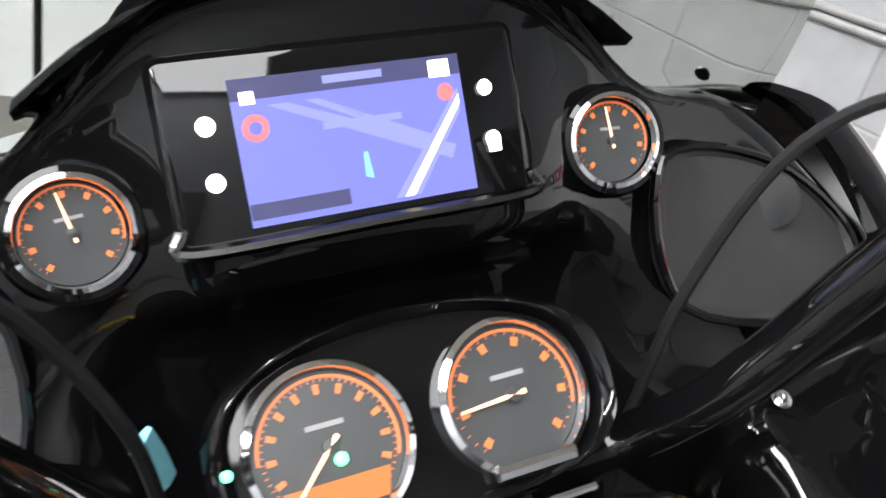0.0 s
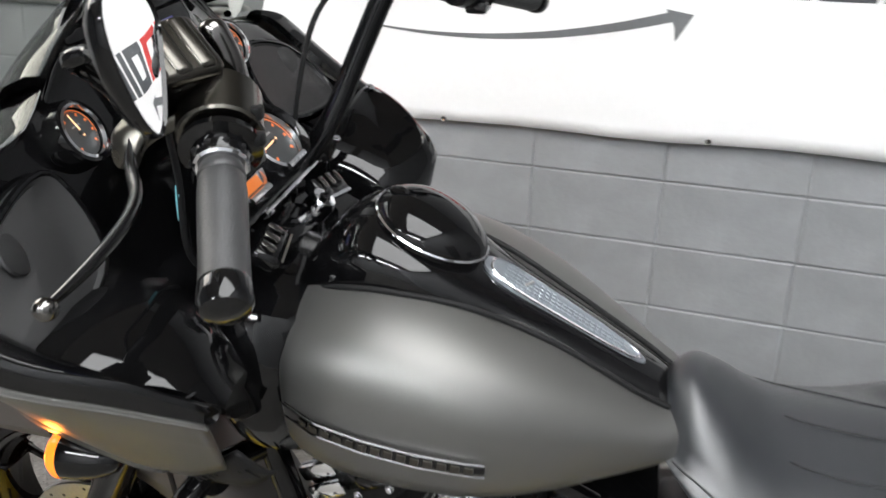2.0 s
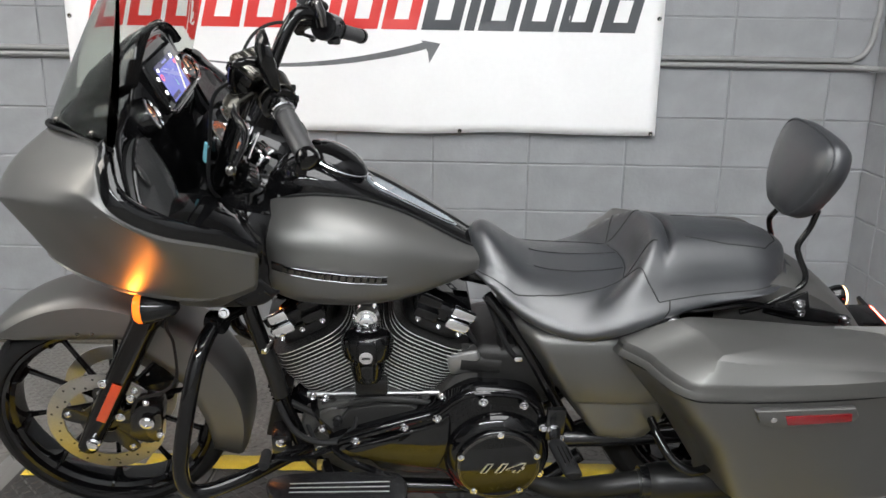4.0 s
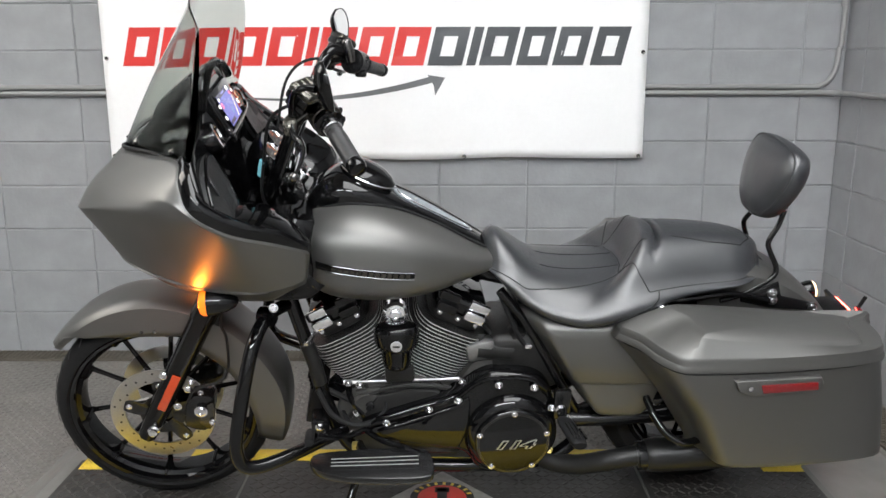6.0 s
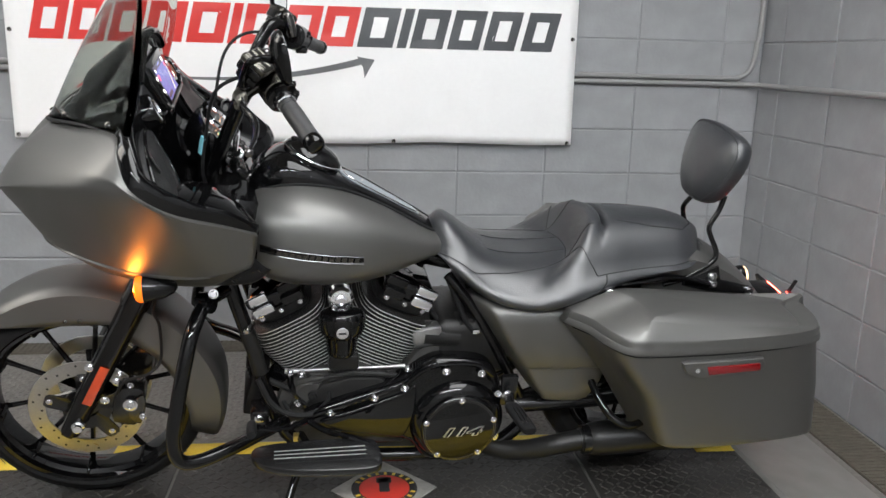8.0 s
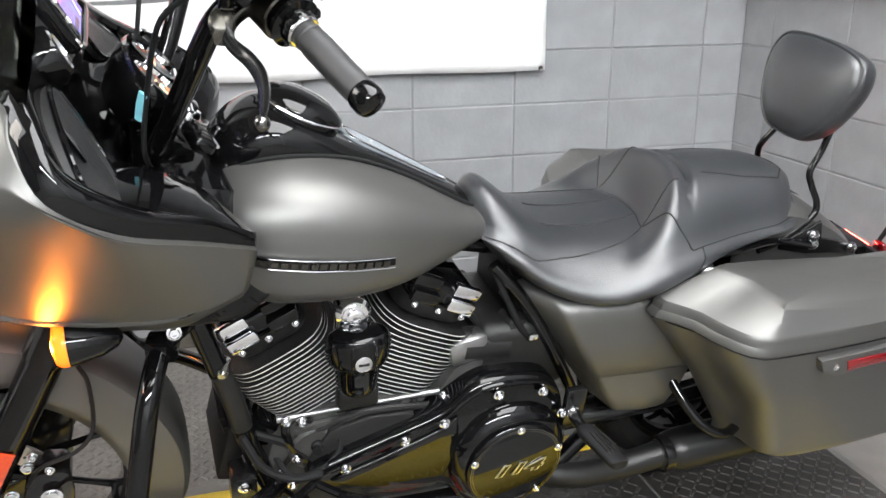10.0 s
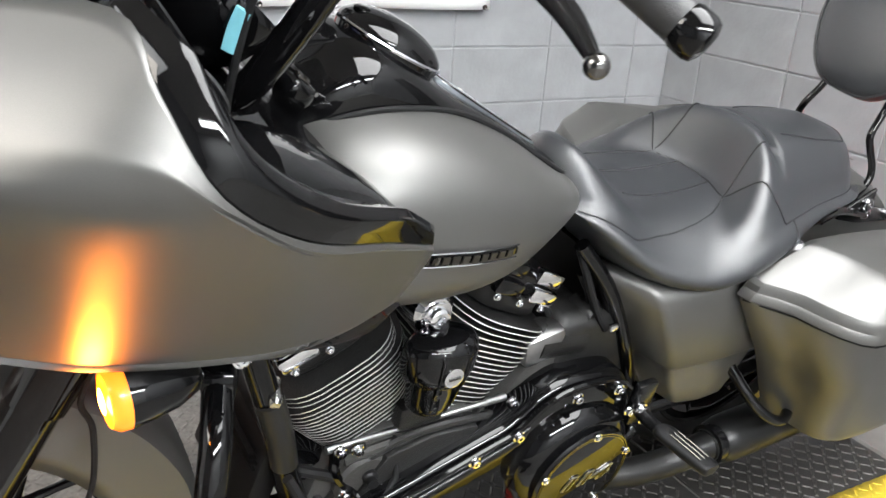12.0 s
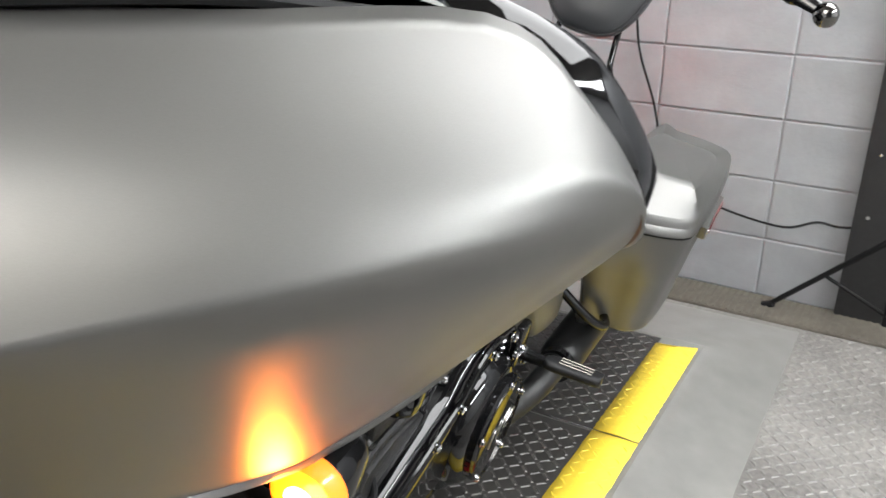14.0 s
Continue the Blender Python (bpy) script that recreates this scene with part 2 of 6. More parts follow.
def part(name, bm, mat, parent=None, label="", angle=38, thick=0.0, recalc=True):
    if recalc:
        bmesh.ops.recalc_face_normals(bm, faces=bm.faces[:])
    me = bpy.data.meshes.new(name)
    bm.to_mesh(me)
    bm.free()
    for q in (mat if isinstance(mat, (list, tuple)) else [mat]):
        me.materials.append(q)
    me.polygons.foreach_set("use_smooth", [True] * len(me.polygons))
    me.set_sharp_from_angle(angle=radians(angle))
    ob = new(name, me)
    ob.parent = parent
    if label:
        ob["label"] = label
    if thick:
        s = ob.modifiers.new("shell", "SOLIDIFY")
        s.thickness, s.offset = thick, -1
    return ob


def thing(name, m, label, category, group="", kind=""):
    ob = new(name)
    ob.matrix_world = m
    return tagged(ob, label, category, group, kind)


B = bmesh.new


# ---------------- room ----------------
COURSE = 0.2032
WALL_X = 2.19
BASE = 0.065


def plain(name, centre, size, mat, label, category):
    return tagged(part(name, rbox(B(), centre, size, 0), mat), label, category, kind="structure")


floor = plain("floor", (-1.0, -2.0, -0.05), (9.0, 8.6, 0.1), CONCRETE, "stained grey concrete workshop floor", "floor")
wall_back = plain("wall_back", (-1.4, 1.093, 1.7), (9.0, 0.19, 3.4), WALLPAINT, "grey painted concrete block wall behind the motorcycle", "wall")
wall_side = plain("wall_side", (WALL_X + 0.098, -2.0, 1.7), (0.19, 6.0, 3.4), WALLPAINT, "grey painted concrete block side wall", "wall")
plain("wall_left", (-3.8, 0.4, 1.7), (0.2, 3.8, 3.4), FRONTWALL, "plain white painted wall ahead of the motorcycle", "wall")
# added out of view, dark so that the lower fairing flank reflects little
plain("wall_left_far", (-3.8, -3.9, 1.7), (0.2, 4.796, 3.4), DARKWALL, "unseen dark grey wall added to darken fairing reflections", "wall")
# unseen walls and ceiling close the room; their paleness adds bounce and reflections
plain("wall_front", (-1.0, -6.2, 1.7), (9.0, 0.2, 3.4), WHITEWALL, "unseen plain wall facing the block wall, pale for bounce light", "wall")
plain("wall_side_far", (WALL_X + 0.2, -5.6, 1.7), (0.3, 1.3, 3.4), WHITEWALL, "unseen plain pale side wall closing the room", "wall")
plain("ceiling", (-1.0, -2.0, 3.45), (9.0, 8.6, 0.1), CEILING, "unseen plain ceiling closing the room, pale for warm reflections", "ceiling")


def block_mesh(w, h, d=0.005, g=0.005):
    """One block face: proud of the joint, with worn rounded rims."""
    bm = B()
    rings = []
    for inset, out in ((g * 0.5, 0.0), (g * 0.62, d * 0.6), (g * 1.3, d)):
        x, z = w / 2 - inset, h / 2 - inset
        rings.append([bm.verts.new(q) for q in ((-x, -out, -z), (x, -out, -z), (x, -out, z), (-x, -out, z))])
    for a, b in zip(rings, rings[1:]):
        for i in range(4):
            bm.faces.new((a[i], a[(i + 1) % 4], b[(i + 1) % 4], b[i]))
    bm.faces.new(rings[-1])
    bmesh.ops.recalc_face_normals(bm, faces=bm.faces[:])
    me = bpy.data.meshes.new("block")
    bm.to_mesh(me)
    bm.free()
    me.materials.append(WALLPAINT)
    return me


def lay_blocks():
    rng = random.Random(4)
    full, half = block_mesh(2 * COURSE, COURSE), block_mesh(WALL_X - 2.0, COURSE)
    for row in range(11):
        z = (row + 0.5) * COURSE
        for k in range(-1, 12):
            x = 2.0 - (k + 0.5) * 2 * COURSE if k >= 0 else (2.0 + WALL_X) / 2
            ob = new("block", full if k >= 0 else half)
            ob.parent = wall_back
            ob.location = (x, 0.998 + rng.uniform(-0.0012, 0.0012), z)
        for k in range(-1, 7):
            y = 0.81 - (k + 0.5) * 2 * COURSE if k >= 0 else 0.905
            ob = new("block", full if k >= 0 else half)
            ob.parent = wall_side
            ob.location = (WALL_X + 0.003 + rng.uniform(-0.0012, 0.0012), y, z)
            ob.rotation_euler = (0, 0, radians(-90))


# conduits along the back wall
def conduit(points, label):
    bm = tube(B(), points, 0.0115, 10, 6)
    ob = thing("conduit", Matrix.Identity(4), label, "pipe")
    part("pipe", bm, CONDUIT, ob)
    return ob


c1 = conduit([(-4.5, 0.9795, 1.262), (0, 0.9795, 1.262), (1.2, 0.9795, 1.262), (2.0, 0.9795, 1.262), (2.06, 0.9795, 1.263), (2.115, 0.9795, 1.285),
              (2.145, 0.9795, 1.34), (2.153, 0.9795, 1.42), (2.163, 0.9795, 1.65), (2.165, 0.975, 3.4)], "grey painted conduit bending up beside the wall corner")
c2 = conduit([(-4.5, 0.9795, 1.235), (0, 0.9795, 1.235), (1.5, 0.9795, 1.235), (2.02, 0.9795, 1.235), (2.12, 0.965, 1.234), (2.16, 0.93, 1.233), (2.168, 0.86, 1.232),
              (2.168, 0.4, 1.231), (2.168, -0.5, 1.23), (2.168, -3.5, 1.229)], "grey painted conduit running round the wall corner")
for ob, spots in ((c1, ((1.55, 1.262), (0.0, 1.262), (-1.6, 1.262), (2.157, 1.62))), (c2, ((1.62, 1.235), (0.1, 1.235)))):
    for x, z in spots:
        bm = tube(B(), [(x - 0.011, 0.9795, z), (x + 0.011, 0.9795, z)] if z < 1.5 else [(x, 0.9795, z - 0.012), (x, 0.9795, z + 0.012)], 0.0135, 10, 1)
        part("coupling", bm, CONDUIT, ob)


# banner
def banner():
    ob = thing("banner", Matrix.Identity(4), "white vinyl banner with red and charcoal print on the wall", "banner")
    x0, x1, z0, z1 = -1.118, 1.297, 0.943, 1.83

    def surface(x, z):
        u, v = (x - x0) / (x1 - x0), (z - z0) / (z1 - z0)
        ripple = 0.004 * math.sin(x * 9 + z * 14) + 0.003 * math.sin(x * 23 - z * 17)
        edge = min(1, 6 * (1 - u)) if u > 0.6 else min(1, 6 * u)
        lump = 0.006 * max(0, math.sin((u - 0.8) * 40 + v * 9)) * (u > 0.8) * (1 - v)
        return 0.962 - abs(ripple) * edge - lump

    rings = []
    for i in range(61):
        u = i / 60
        col = []
        for j in range(25):
            v = j / 24
            x, z = x0 + (x1 - x0) * u, z0 + (z1 - z0) * v
            sag = 0.004 * math.sin(u * math.pi * 6) * (1 - v) * (1 - v)
            col.append((x, surface(x, z), z + sag - 0.004 * math.sin(u * 5)))
        rings.append(col)
    part("sheet", skin(B(), rings, False, False), VINYL, ob, thick=0.0015)
    for x, z in ((1.278, 0.954), (0.488, 0.952), (-0.328, 0.944), (-1.1, 0.958), (1.277, 1.413), (-1.1, 1.389)):
        part("grommet", lathe(B(), [(0.0045, 0.0), (0.0075, 0.002), (0.009, 0.001), (0.009, -0.002)], (x, 0.953, z), (0, -1, 0), 14), DARKCHROME, ob)

    def ink(bm, quad, nu, nv):
        """A printed patch that follows the sheet, 3 mm proud of it."""
        p = [Vector((q[0], 0, q[1])) for q in quad]
        rows = []
        for j in range(nv + 1):
            low, up = p[0].lerp(p[3], j / nv), p[1].lerp(p[2], j / nv)
            rows.append([bm.verts.new((w.x, surface(w.x, w.z) - 0.0032, w.z)) for w in (low.lerp(up, i / nu) for i in range(nu + 1))])
        for j in range(nv):
            for i in range(nu):
                bm.faces.new((rows[j][i], rows[j][i + 1], rows[j + 1][i + 1], rows[j + 1][i]))

    def glyph(x, w, mat, kind):
        """A plain slanted block with a slot."""
        h, s, z = 0.166, 0.040, 1.356
        q = lambda a, b: (x + a * w + s * b, z + b * h)
        bars = [((0, 0), (1, 0), (1, .24), (0, .24)), ((0, .76), (1, .76), (1, 1), (0, 1)), ((0, .24), (.30, .24), (.30, .76), (0, .76)), ((.70, .24), (1, .24), (1, .76), (.70, .76))]
        if kind == "i":
            bars = [((0, 0), (1, 0), (1, 1), (0, 1))]
        bm = B()
        for bar in bars:
            ink(bm, [q(*p) for p in bar], 4, 4)
        part("printed_block", bm, mat, ob, angle=60, recalc=False)

    px = lambda p: -1.03 + (p - 228) * 0.002568
    for a, b, k in ((228, 282, "u"), (289, 341, "e"), (348, 402, "e"), (408, 468, "o"), (475, 535, "o"), (541, 556, "i"), (562, 622, "u"), (630, 686, "e"), (692, 748, "e")):
        glyph(px(a), (b - a) * 0.002568, PRINTRED, k)
    for a, b, k in ((755, 815, "o"), (822, 838, "i"), (844, 900, "o"), (908, 962, "e"), (970, 1024, "u"), (1035, 1090, "t")):
        glyph(px(a), (b - a) * 0.002568, PRINTDARK, k)
    # curved arrow under the print
    bm = B()
    curve = lambda u: (-0.62 + 0.97 * u, 1.215 + 0.05 * (2 * u - 0.72) ** 2 - 0.012 * (1 - u), 0.002 + 0.013 * u)
    for i in range(24):
        (xa, za, wa), (xb, zb, wb) = curve(i / 24), curve((i + 1) / 24)
        ink(bm, [(xa, za - wa), (xb, zb - wb), (xb, zb + wb), (xa, za + wa)], 1, 1)
    part("printed_arrow", bm, PRINTGREY, ob, recalc=False)
    bm = B()
    ink(bm, [(0.358, 1.225), (0.402, 1.303), (0.325, 1.315), (0.352, 1.268)], 3, 3)
    part("printed_arrow_head", bm, PRINTGREY, ob, recalc=False)


banner()


# low platform: sloped steel skirt, tread mats, tape


def ramp():
    x0, x1, y0, y1, s = -0.86, 1.60, -0.785, -0.16, 0.21
    bm = B()
    top = [(x0, y0, BASE - 0.004), (x1, y0, BASE - 0.004), (x1, y1, BASE - 0.004), (x0, y1, BASE - 0.004)]
    mid = [(x0 - 0.02, y0 - 0.02, BASE - 0.012), (x1 + 0.02, y0 - 0.02, BASE - 0.012), (x1 + 0.02, y1 + 0.02, BASE - 0.012), (x0 - 0.02, y1 + 0.02, BASE - 0.012)]
    foot = [(x0 - 0.1, y0 - s, 0.003), (x1 + 0.36, y0 - s, 0.003), (x1 + 0.36, y1 + 0.12, 0.003), (x0 - 0.1, y1 + 0.12, 0.003)]
    low = [(x, y, -0.01) for x, y, _ in foot]
    skin(bm, [low, foot, mid, top], True, True)
    return tagged(part("platform", bm, PLATE, angle=20), "low steel platform with sloped worn skirt", "platform", kind="structure")


ramp()


def tread(ob, mat, x0, x1, y0, y1, height, keep=lambda x, y: True):
    """Rows of raised bars, turned by turns."""
    verts, faces = [], []
    step = 0.026
    for i in range(int((x1 - x0) / step)):
        for j in range(int((y1 - y0) / step)):
            cx, cy = x0 + (i + 0.5) * step, y0 + (j + 0.5) * step
            if not keep(cx, cy):
                continue
            a = radians(45 if (i + j) % 2 else -45)
            ca, sa = math.cos(a), math.sin(a)
            k = len(verts)
            for u, v, w in ((-.0125, -.0042, 0), (.0125, -.0042, 0), (.0125, .0042, 0), (-.0125, .0042, 0), (-.0085, -.0012, .0024), (.0085, -.0012, .0024), (.0085, .0012, .0024), (-.0085, .0012, .0024)):
                x, y = cx + u * ca - v * sa, cy + u * sa + v * ca
                verts.append((x, y, height(x, y) + w))
            faces += [(k + 4, k + 5, k + 6, k + 7), (k, k + 1, k + 5, k + 4), (k + 1, k + 2, k + 6, k + 5), (k + 2, k + 3, k + 7, k + 6), (k + 3, k, k + 4, k + 7)]
    me = bpy.data.meshes.new("tread_pattern")
    me.from_pydata(verts, [], faces)
    me.materials.append(mat)
    bars = new("tread_pattern", me)
    bars.parent = ob
    tagged(bars, "raised worn tread bars", kind="stuff")


def tread_mat(x0, x1, y0, y1):
    """A rubber mat with rows of raised bars, turned by turns."""
    ob = thing("tread_mat", Matrix.Identity(4), "worn black tread-plate mat under the motorcycle", "mat", "tread mats")
    part("sheet", rbox(B(), ((x0 + x1) / 2, (y0 + y1) / 2, BASE - 0.0015), (x1 - x0 - 0.008, y1 - y0, 0.005), 0.0015, segs=1), MAT, ob)
    tread(ob, MATWORN, x0 + 0.018, x1 - 0.002, y0 + 0.012, y1 - 0.008, lambda x, y: BASE + 0.001)


for a, b in ((-0.82, -0.235), (-0.235, 1.03), (1.03, 1.58)):
    tread_mat(a, b, -0.665, -0.25)


def tape_strip(x0, x1, y0, y1, cut):
    ob = thing("floor_tape", Matrix.Identity(4), "yellow safety tape strip with a ragged end on the platform", "tape", "tape strips")
    rings = []
    n = 60
    for i in range(n + 1):
        x = x0 + (x1 - x0) * i / n
        w = 0.0008 * math.sin(i * 1.7) + 0.0006 * math.sin(i * 3.1)
        rings.append([(x + (cut if i == n else 0), y0 + w, BASE + 0.0035), (x, (y0 + y1) / 2, BASE + 0.004 + 0.0008 * math.sin(i * 2.3)), (x - (cut if i == n else 0), y1 - w, BASE + 0.0035)])
    part("strip", skin(B(), rings, False, False), TAPE, ob, thick=0.001)
    tread(ob, TAPE, x0 + 0.02, x1 - 0.02, y0 + 0.006, y1 - 0.002, lambda x, y: BASE + 0.0020)


tape_strip(-0.78, 1.03, -0.775, -0.662, 0.0)
tape_strip(1.036, 1.545, -0.775, -0.662, 0.02)
tape_strip(-0.80, -0.46, -0.318, -0.238, -0.02)
tape_strip(-0.455, 0.98, -0.255, -0.175, -0.02)
tape_strip(1.44, 1.575, -0.330, -0.262, -0.02)


def medallion():
    ob = thing("floor_medallion", pose(0.395, -0.505, BASE + 0.004, 0, 0, 0), "grey diamond floor sticker with a red and black round emblem", "sticker")
    part("backing", skin(B(), [[(0.158, 0, 0), (0, 0.17, 0), (-0.158, 0, 0), (0, -0.17, 0)], [(0.157, 0, .0025), (0, 0.169, .0025), (-0.157, 0, .0025), (0, -0.169, .0025)]]), MEDGREY, ob)
    part("black_ring", lathe(B(), [(0.098, 0.002), (0.098, 0.0034), (0.001, 0.0034)], (0, 0, 0), (0, 0, 1), 40), DRAPE, ob)
    part("red_disc", lathe(B(), [(0.075, 0.003), (0.075, 0.0042), (0.001, 0.0042)], (0, 0, 0), (0, 0, 1), 36), MEDRED, ob)
    bm = B()
    rbox(bm, (0.0, 0.02, 0.0046), (0.03, 0.085, 0.001), 0.0004)
    rbox(bm, (0.0, 0.045, 0.0046), (0.045, 0.03, 0.001), 0.0004)
    part("black_figure", bm, DRAPE, ob)
    for k in range(22):
        a = radians(180 * k / 21 * 2)
        if k % 11 in (0, 10):
            continue
        m = pose(0.087 * math.cos(a), 0.087 * math.sin(a), 0.0042, 0, 0, math.degrees(a) + 90)
        part("yellow_bar", rbox(B(), (0, 0, 0), (0.009, 0.014, 0.0008), 0, m), MEDYELLOW, ob)


medallion()
tread(floor, CONCRETE, -2.9, 2.0, -1.7, 0.86, lambda x, y: 0.0002, lambda x, y: not (-0.98 < x < 1.99 and -1.01 < y < -0.02))

# dark tread strips along the walls
def strip(name, x0, x1, y0, y1):
    bm = rbox(B(), ((x0 + x1) / 2, (y0 + y1) / 2, 0.004), (x1 - x0, y1 - y0, 0.012), 0.003)
    n = int(max(x1 - x0, y1 - y0) / 0.022)
    for i in range(n):
        if x1 - x0 > y1 - y0:
            x = x0 + (i + 0.5) * (x1 - x0) / n
            rbox(bm, (x, (y0 + y1) / 2, 0.011), (0.009, y1 - y0 - 0.01, 0.004), 0)
        else:
            y = y0 + (i + 0.5) * (y1 - y0) / n
            rbox(bm, ((x0 + x1) / 2, y, 0.011), (x1 - x0 - 0.01, 0.009, 0.004), 0)
    return tagged(part(name, bm, KERB), "dirty ribbed rubber strip along the wall foot", "floor strip", kind="structure")


strip("trim_back", -3.0, 1.9, 0.87, 0.99)
strip("trim_side", 1.99, 2.17, -2.6, 0.99)


# black sheet, stand legs, card box, cable by the side wall
def side_things():
    ob = thing("black_panel", Matrix.Identity(4), "tall black perforated panel against the side wall", "panel")
    part("sheet", rbox(B(), (2.155, -1.42, 1.0), (0.03, 0.70, 2.0), 0.004), DRAPE, ob)
    for z in (0.35, 0.55, 0.75, 0.95, 1.15):
        part("rivet", lathe(B(), [(0.006, 0), (0.005, 0.003), (0.001, 0.004)], (2.139, -1.11, z), (-1, 0, 0), 10), ALU, ob)
    st = thing("light_stand", pose(2.0, -1.22, 0), "black folding tripod stand by the side wall", "tripod")
    for a in (0, 120, 240):
        d = Vector((math.cos(radians(a + 75)), math.sin(radians(a + 75)), 0))
        leg = part("leg", tube(B(), [d * 0.03 + Vector((0, 0, 0.34)), d * 0.36 + Vector((0, 0, 0.012))], 0.009, 8, 1), PLASTIC, st)
        part("foot", tube(B(), [d * 0.34 + Vector((0, 0, 0.022)), d * 0.375 + Vector((0, 0, 0.009))], 0.012, 8, 1), RUBBER, leg)
        part("brace", tube(B(), [Vector((0, 0, 0.10)), d * 0.2 + Vector((0, 0, 0.172))], 0.006, 8, 1), PLASTIC, st)
    part("mast", tube(B(), [(0, 0, 0.07), (0, 0, 1.7)], 0.011, 10, 1), PLASTIC, st)
    part("collar", lathe(B(), [(0.02, 0), (0.02, 0.04), (0.012, 0.045)], (0, 0, 0.32), (0, 0, 1), 16), PLASTIC, st)
    bx = thing("card_box", pose(2.02, -1.56, 0.075), "small plain brown card box by the panel", "box")
    part("body", rbox(B(), (0, 0, 0), (0.12, 0.2, 0.15), 0.003), CARD, bx)
    part("tape", rbox(B(), (0, 0, 0.0755), (0.122, 0.04, 0.002), 0), CARD, bx)
    cb = thing("wall_cable", Matrix.Identity(4), "thin black cable hanging along the side wall", "cable")
    part("cord", tube(B(), [(2.168, -0.30, 1.0), (2.166, -0.33, 0.8), (2.165, -0.40, 0.62), (2.168, -0.46, 0.42), (2.165, -0.56, 0.34), (2.168, -0.68, 0.29), (2.165, -0.87, 0.265), (2.168, -0.97, 0.30), (2.165, -1.06, 0.30), (2.13, -1.3, 0.37), (2.12, -1.6, 0.42)], 0.004, 6, 5), RUBBER, cb)


side_things()


# unseen ceiling lamps; the strip and the front panel are added to brighten
def ceiling_lamp(x, y, sx, sy, mat=LAMP, z=3.36):
    ob = thing("ceiling_light", pose(x, y, z), "unseen white rectangular ceiling light panel, lit", "lamp", "ceiling lights")
    part("frame", rbox(B(), (0, 0, 0.02), (sx + 0.06, sy + 0.06, 0.05), 0.006), WHITEWALL, ob)
    part("diffuser", rbox(B(), (0, 0, -0.012), (sx, sy, 0.012), 0.003), mat, ob)


ceiling_lamp(1.1, -2.0, 2.0, 2.4)
# long strip added as fill for the sides that face -y
ceiling_lamp(0.1, -4.8, 3.8, 0.55, LAMPFILL)
# front panel added, out of view, to brighten the white wall
ceiling_lamp(-2.7, -0.8, 1.6, 2.4, LAMPFRONT)


# out of view: stands for the warm light ahead; fixture and stand are assumed
def flood_lamp():
    ob = thing("flood_lamp", look((-2.8, -1.0, 2.95), (0.2, -0.5, 0.9)), "unseen warm flood lamp ahead of the motorcycle, its form assumed", "lamp")
    part("housing", rbox(B(), (0, 0, 0.05), (1.35, 1.35, 0.09), 0.01), PLASTIC, ob)
    part("diffuser", rbox(B(), (0, 0, -0.004), (1.3, 1.3, 0.012), 0.003), WARMLAMP, ob)
    st = thing("lamp_stand", pose(-2.88, -1.0, 0), "unseen black stand added to carry the flood lamp", "stand")
    part("mast", tube(B(), [(0, 0, 0.0), (0, 0, 2.75)], 0.015, 10, 1), PLASTIC, st)
    part("base", lathe(B(), [(0.25, 0), (0.25, 0.015), (0.03, 0.03)], (0, 0, 0), (0, 0, 1), 28), PLASTIC, st)


flood_lamp()


# ---------------- motorcycle ----------------
# Its own axes: x to the rear, y to its right, z up, from the front wheel's contact with the mat.
bike = thing("motorcycle", pose(-0.44, -0.407, BASE + 0.003, 0, 0, 4.5) @ pose(0, 0, 0, 12.4),
             "satin grey and black touring motorcycle leaning on its side stand", "motorcycle")
WHEEL_R = 0.318


def step(a, b, x):
    t = min(1, max(0, (x - a) / (b - a)))
    return t * t * (3 - 2 * t)


